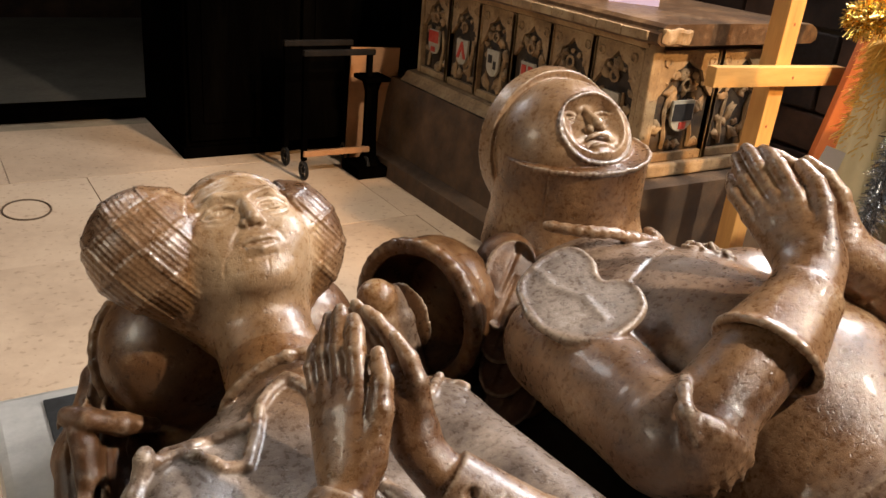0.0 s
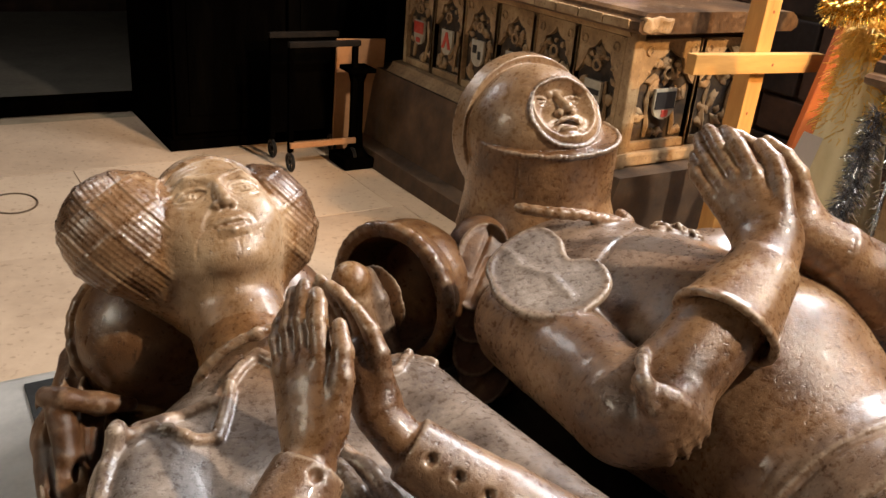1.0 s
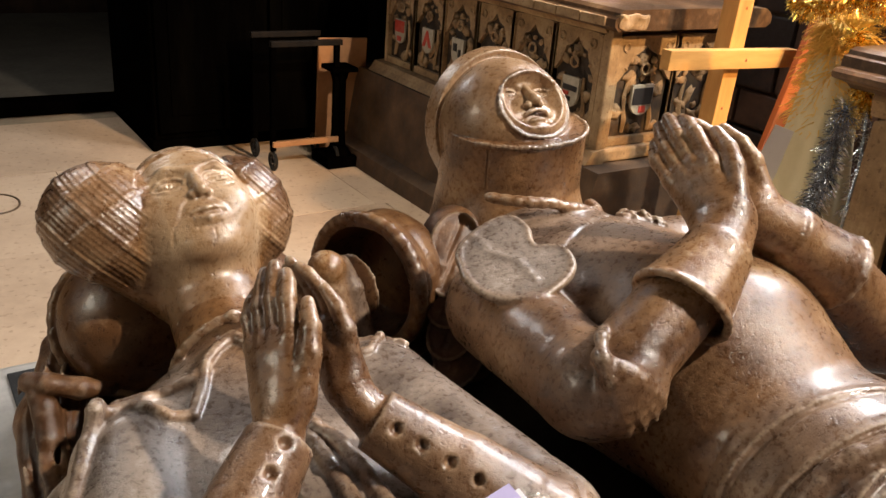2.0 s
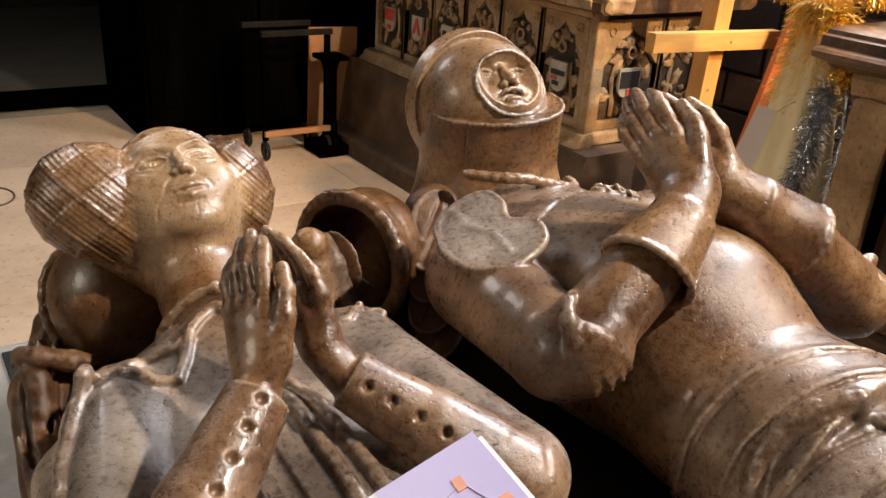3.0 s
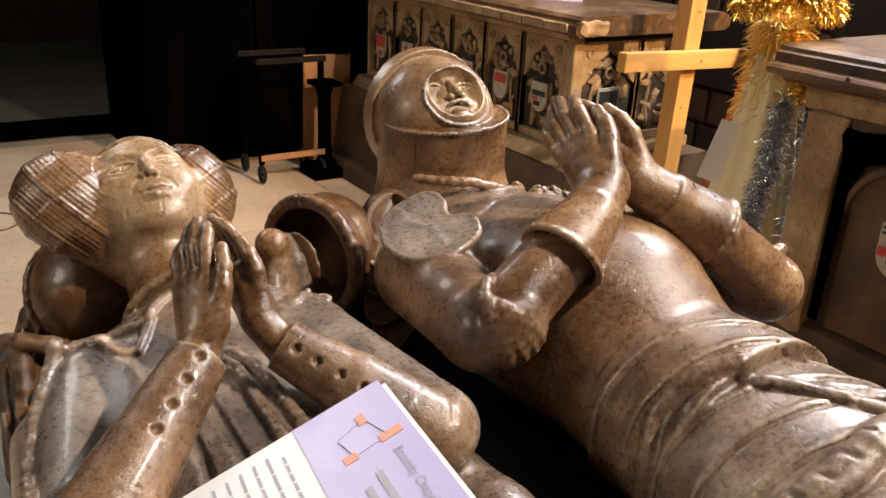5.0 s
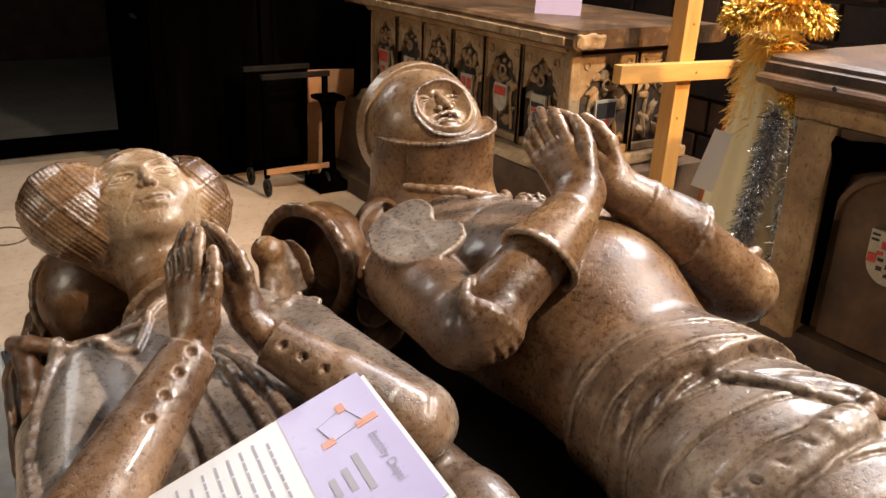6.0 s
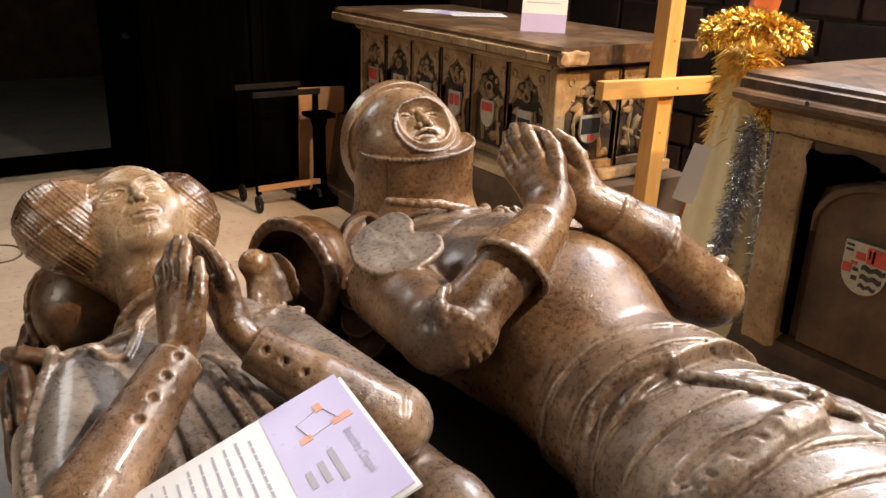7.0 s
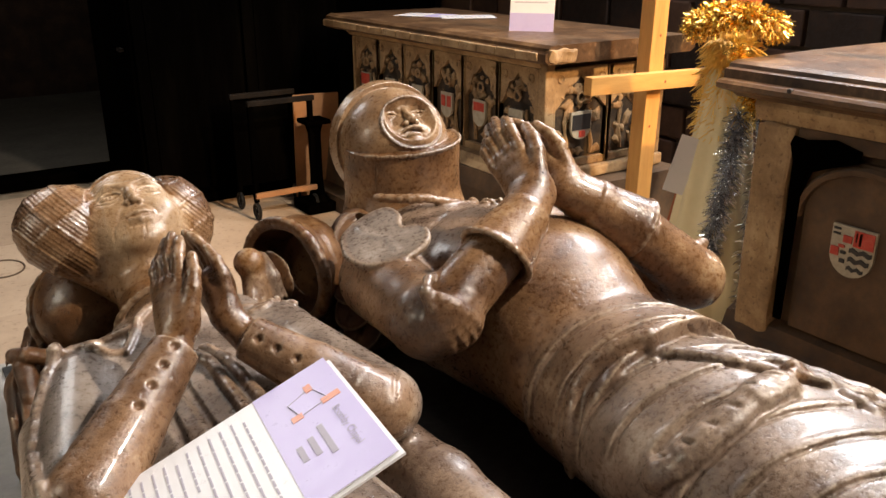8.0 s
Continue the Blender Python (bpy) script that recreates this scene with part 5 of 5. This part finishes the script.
ARMS3 = [(RED, bar(0.02, 0.14, 0.47, 0.46)), (BLACKPAINT, bar(-0.46, 0.30, -0.30, 0.34)), (BLACKPAINT, bar(-0.46, 0.40, -0.30, 0.44)), (RED, bar(-0.22, 0.18, -0.02, 0.32)),
         (BLACKPAINT, wavy(-0.05, 0.46, 0.04, 0.09)), (BLACKPAINT, wavy(-0.05, 0.42, -0.14, 0.09)), (BLACKPAINT, wavy(-0.05, 0.32, -0.32, 0.07)),
         (RED, bar(-0.47, -0.12, -0.28, 0.05)), (BLACKPAINT, bar(-0.24, -0.06, -0.12, 0.0)), (BLACKPAINT, bar(-0.24, -0.24, -0.12, -0.16)), (RED, bar(-0.3, 0.06, -0.16, 0.12)), (BLACKPAINT, bar(0.06, 0.24, 0.10, 0.42)), (WHITEPAINT, bar(0.14, 0.18, 0.2, 0.42))]
m3 = inv3 @ Matrix(((0, 0, -1, 2.214), (-1, 0, 0, 0.775), (0, 1, 0, 0.675), (0, 0, 0, 1)))
shield(t3, m3, 0.132, 0.148, ARMS3)
paper_sheet("sign_card", "upright white card with a lavender foot on the lid", (2.55, 0.80, 1.318), (84, 0, -60), 0.21, 0.297, [(LAVENDER, -0.5, -0.5, 0.5, -0.22)] + LINES[:6])

# ---------------------------------------------------------------- pine cross leaning by the tomb
cr = thing("wooden_cross", "raw pine cross of two planed beams", "cross", (2.56, 1.94, 0))
cr.rotation_euler = (0, radians(1.5), 0)
part("upright", block((-0.040, -0.035, 0), (0.040, 0.035, 1.34), 0.003), PINE, cr)
part("crossbar", block((-0.385, -0.078, 0.955), (0.300, -0.036, 1.022), 0.003), PINEX, cr)
part("foot", block((-0.30, -0.05, 0.0), (0.30, -0.036, 0.07), 0.003), PINEX, cr)
for x, z in ((0.012, 0.985), (-0.006, 0.80), (0.006, 1.16)):
    part("knot", tube([(x, -0.0785 if 0.955 < z < 1.02 else -0.0355, z), (x, -0.07 if 0.955 < z < 1.02 else -0.03, z)], 0.006, 8), REDWOOD, cr)

# ---------------------------------------------------------------- cone figure with tinsel
cone = thing("tinsel_figure", "cream cone figure trimmed with gold and silver tinsel", "decoration", (2.32, 1.345, 0))
prof = [(0.20, 0.0), (0.19, 0.10), (0.145, 0.55), (0.10, 0.85), (0.078, 1.02), (0.065, 1.12)]
b = bmesh.new()
rings = []
for r, z in prof:
    rings.append([b.verts.new(((r * (1 + 0.05 * math.sin(a * 9))) * math.cos(a), (r * (1 + 0.05 * math.sin(a * 9))) * math.sin(a), z)) for a in [k * math.pi / 36 for k in range(72)]])
for r0, r1 in zip(rings, rings[1:]):
    for k in range(72):
        b.faces.new((r0[k], r0[(k + 1) % 72], r1[(k + 1) % 72], r1[k]))
b.faces.new(rings[0][::-1])
b.faces.new(rings[-1])
part("skirt", b, CREAM, cone, "pleated cream satin cone", True)
rng = random.Random(4)
def tinsel(name, path, radius, count, mat, parent, label, thick=0.0024):
    """A garland: a wire with many narrow foil strips standing out from it."""
    pts = [Vector(p) for p in path]
    bm = tube(pts, 0.006, 5)
    for _ in range(count):
        f = rng.random() * (len(pts) - 1)
        i = int(f)
        p = pts[i].lerp(pts[min(i + 1, len(pts) - 1)], f - i)
        d = Vector((rng.gauss(0, 1), rng.gauss(0, 1), rng.gauss(0, 1))).normalized()
        s = d.orthogonal().normalized()
        s = (Matrix.Rotation(rng.random() * 6.3, 3, d) @ s) * thick
        q = p + d * radius * rng.uniform(0.6, 1.0)
        bend = Vector((0, 0, -0.2 * radius))
        vs = [bm.verts.new(p - s), bm.verts.new(p + s), bm.verts.new(q * 0.5 + p * 0.5 + s), bm.verts.new(q * 0.5 + p * 0.5 - s), bm.verts.new(q + bend + s * 0.6), bm.verts.new(q + bend - s * 0.6)]
        bm.faces.new((vs[0], vs[1], vs[2], vs[3]))
        bm.faces.new((vs[3], vs[2], vs[4], vs[5]))
    return part(name, bm, mat, parent, label)


tinsel("fleece", [(0.05 * math.cos(k * 1.9), 0.06 * math.sin(k * 1.9), 1.22 - 0.012 * k) for k in range(26)], 0.085, 5200, FLEECE, cone, "shaggy golden fleece", 0.0022)
tinsel("gold_garland", [(0.115 * math.cos(a), 0.13 * math.sin(a), 1.275 + 0.02 * math.sin(2 * a)) for a in [k * math.pi / 12 for k in range(25)]], 0.060, 6000, GOLD, cone, "thick gold tinsel wreath", 0.0017)
tinsel("gold_garland", [(-0.10 + 0.02 * k, -0.09 - 0.012 * k, 1.20 - 0.05 * k) for k in range(5)], 0.05, 700, GOLD, cone, "gold tinsel strand")
tinsel("silver_garland", [(-0.045, -0.090, 0.99), (-0.062, -0.090, 0.90), (-0.082, -0.098, 0.80), (-0.106, -0.098, 0.70), (-0.126, -0.098, 0.60), (-0.145, -0.10, 0.48)], 0.056, 2600, SILVER, cone, "silver tinsel strand hanging down", 0.0020)
tinsel("silver_garland", [(-0.02, -0.14, 0.98), (-0.04, -0.17, 0.85), (-0.08, -0.19, 0.70), (-0.10, -0.21, 0.50), (-0.10, -0.22, 0.35)], 0.038, 320, SILVER, cone, "thin silver tinsel strand", 0.0016)

plank = thing("leaning_board", "varnished red-brown board leaning behind the cone figure", "board", (2.52, 1.75, 0))
plank.rotation_euler = (radians(-2), radians(19), 0)
part("board", block((-0.08, -0.012, 0.03), (0.08, 0.012, 1.75), 0.003), REDWOOD, plank)
part("paper_wing", block((-0.035, -0.001, -0.10), (0.035, 0.001, 0.10), 0, pose(-0.125, 0.055, 0.80, 0, 14, -50)), PAPER, cone, "folded white paper wing")

# ---------------------------------------------------------------- dark furniture at the back
cab = thing("black_cupboard", "tall oak cupboard, deep shade put into its near-black colour", "cupboard", (1.78, 4.93, 0))
# Carcass runs tall, out of view, to block lamplight from the floor.
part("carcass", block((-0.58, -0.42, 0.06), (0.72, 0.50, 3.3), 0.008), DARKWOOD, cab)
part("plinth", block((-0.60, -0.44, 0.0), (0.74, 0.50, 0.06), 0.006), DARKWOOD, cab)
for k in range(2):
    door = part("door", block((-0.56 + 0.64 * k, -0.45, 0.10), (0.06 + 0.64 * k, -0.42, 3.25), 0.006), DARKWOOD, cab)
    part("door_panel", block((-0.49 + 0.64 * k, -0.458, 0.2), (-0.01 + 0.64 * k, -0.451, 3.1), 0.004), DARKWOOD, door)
part("latch", block((-0.605, -0.30, 0.92), (-0.58, -0.22, 0.94), 0.003), IRON, cab)

tr = thing("iron_trolley", "low dark wooden trolley on iron castors", "trolley", (1.85, 4.10, 0))
for x in (-0.18, 0.18):
    for y in (-0.12, 0.14):
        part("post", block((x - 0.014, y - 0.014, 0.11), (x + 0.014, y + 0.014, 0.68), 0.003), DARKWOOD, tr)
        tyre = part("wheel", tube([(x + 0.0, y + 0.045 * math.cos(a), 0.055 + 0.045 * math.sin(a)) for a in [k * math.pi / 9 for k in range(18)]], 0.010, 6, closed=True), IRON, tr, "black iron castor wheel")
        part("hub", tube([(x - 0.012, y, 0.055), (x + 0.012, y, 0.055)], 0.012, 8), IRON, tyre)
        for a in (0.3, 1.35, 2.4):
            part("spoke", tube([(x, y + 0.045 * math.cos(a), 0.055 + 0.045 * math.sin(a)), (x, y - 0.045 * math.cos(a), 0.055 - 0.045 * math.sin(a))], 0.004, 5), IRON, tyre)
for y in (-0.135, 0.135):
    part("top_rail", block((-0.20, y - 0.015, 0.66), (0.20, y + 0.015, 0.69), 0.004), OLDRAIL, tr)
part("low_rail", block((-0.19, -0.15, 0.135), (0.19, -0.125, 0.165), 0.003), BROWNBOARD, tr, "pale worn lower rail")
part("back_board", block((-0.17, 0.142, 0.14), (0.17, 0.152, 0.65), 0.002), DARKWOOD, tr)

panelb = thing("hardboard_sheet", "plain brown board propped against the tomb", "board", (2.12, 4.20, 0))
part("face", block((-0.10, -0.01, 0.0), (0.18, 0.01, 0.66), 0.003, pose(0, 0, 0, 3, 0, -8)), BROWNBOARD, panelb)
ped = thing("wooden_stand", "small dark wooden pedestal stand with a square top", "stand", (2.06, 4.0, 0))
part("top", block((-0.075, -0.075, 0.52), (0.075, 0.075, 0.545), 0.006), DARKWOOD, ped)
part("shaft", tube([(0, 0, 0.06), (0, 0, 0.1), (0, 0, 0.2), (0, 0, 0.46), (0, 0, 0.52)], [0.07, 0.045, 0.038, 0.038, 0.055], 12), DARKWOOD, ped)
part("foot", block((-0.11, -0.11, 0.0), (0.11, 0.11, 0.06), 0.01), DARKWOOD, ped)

# ---------------------------------------------------------------- guide card lying on the lady's waist
A, B = Vector((0.339, 0.301, 1.089)), Vector((0.309, 0.096, 1.099))
down = (B - A).normalized()
left = Vector((-0.92, 0.05, -0.39))
left = (left - down * left.dot(down)).normalized()
up = left.cross(down)
if up.z < 0:
    up = -up
card = new("guide_card")
card.empty_display_size = 0.05
tagged(card, "laminated A4 guide card, lavender and white, on the lady's waist", "leaflet")
# x runs along the lines of print, y up the page
card.matrix_world = Matrix(((down.x, -left.x, up.x, A.x), (down.y, -left.y, up.y, A.y), (down.z, -left.z, up.z, A.z), (0, 0, 0, 1)))
part("sheet", block((0, -0.297, -0.0012), (0.21, 0, 0.0), 0), PAPER, card)
part("header", block((0.0, -0.086, 0.0), (0.21, 0.0, 0.0004), 0), LAVENDER, card, "lavender header")
part("back_sheet", block((0.006, -0.290, -0.005), (0.214, 0.004, -0.0025), 0), PAPER, card, "second laminated sheet beneath")


def words(text, x, y, size, parent):
    cu = bpy.data.curves.new("lettering", "FONT")
    cu.body, cu.size = text, size
    ob = new("lettering", cu)
    dep = bpy.context.evaluated_depsgraph_get()
    me = bpy.data.meshes.new_from_object(ob.evaluated_get(dep))
    bpy.data.objects.remove(ob)
    me.materials.clear()
    me.materials.append(INK)
    ob = new("lettering", me)
    ob.parent = parent
    ob.location = (x, y, 0.0009)
    return ob


words("Boothby Chapel", 0.095, -0.024, 0.0115, card)
for k, (x0, x1) in enumerate(((0.108, 0.160), (0.118, 0.150), (0.122, 0.148))):
    part("print_line", block((x0, -0.046 - 0.013 * k, 0.0004), (x1, -0.040 - 0.013 * k, 0.0008), 0), INK, card)
for k in range(15):
    x1 = 0.196 - 0.03 * ((k * 7) % 4) / 3 - (0.07 if k in (5, 11) else 0)
    y = -0.104 - 0.0125 * k
    x = 0.016 + (0.01 if k in (0, 6, 12) else 0)
    j = 0
    while x < x1 - 0.008:
        w = 0.010 + 0.004 * ((k * 3 + j * 5) % 5)
        part("print_word", block((x, y, 0.0), (min(x + w, x1), y + 0.0024, 0.0004), 0), INK, card)
        x += w + 0.003
        j += 1
plan = part("plan_sketch", tube([(0.040, -0.030, 0.0006), (0.075, -0.020, 0.0006), (0.078, -0.052, 0.0006), (0.048, -0.058, 0.0006)], 0.0006, 4, closed=True), INK, card, "small printed plan of the tombs")
for p, q in (((0.032, -0.036), (0.046, -0.028)), ((0.070, -0.028), (0.080, -0.008)), ((0.072, -0.062), (0.082, -0.050))):
    part("plan_mark", block((p[0], p[1], 0.0004), (q[0], q[1], 0.0010), 0), PEACH, plan)

# ---------------------------------------------------------------- wall blocks and floor flags
rng = random.Random(11)
z, row = 0.0, 0
while z < 2.28:
    h = 0.20
    y = -1.0 - 0.17 * (row % 2)
    while y < 5.4:
        w = rng.uniform(0.28, 0.46)
        b = block((3.865 - rng.uniform(0, 0.012), y + 0.012, z + 0.010), (3.905, y + w - 0.012, z + h - 0.010), 0.010)
        part("stone_block", b, WALLSTONE, wall_east)
        y += w
    z += h
    row += 1
flag = {}
y, row = -1.8, 0
while y < 5.0:
    h = (0.92, 1.15, 1.0)[row % 3]
    x = -3.1 + 0.35 * (row % 2)
    while x < 3.8:
        w = (1.3, 1.05, 1.5)[(row + int(x * 3)) % 3]
        key = (round(w, 2), round(h, 2))
        if key not in flag:
            flag[key] = mesh_of("flagstone", block((0.0018, 0.0018, -0.03), (w - 0.0018, h - 0.0018, 0.0), 0.002), FLOORSTONE)
        ob = new("flagstone", flag[key])
        ob.location = (x, y, 0.0 + rng.uniform(-0.002, 0.001))
        ob.parent = floor
        x += w
    y += h
    row += 1
worn = thing("floor_ring", "dark rusty ring stain set in the floor", "ring", (0.33, 3.96, 0.0))
part("ring", tube([(0.10 * math.cos(a), 0.13 * math.sin(a), 0.0005) for a in [k * math.pi / 14 for k in range(28)]], 0.005, 6, closed=True), TOMBDARK, worn)
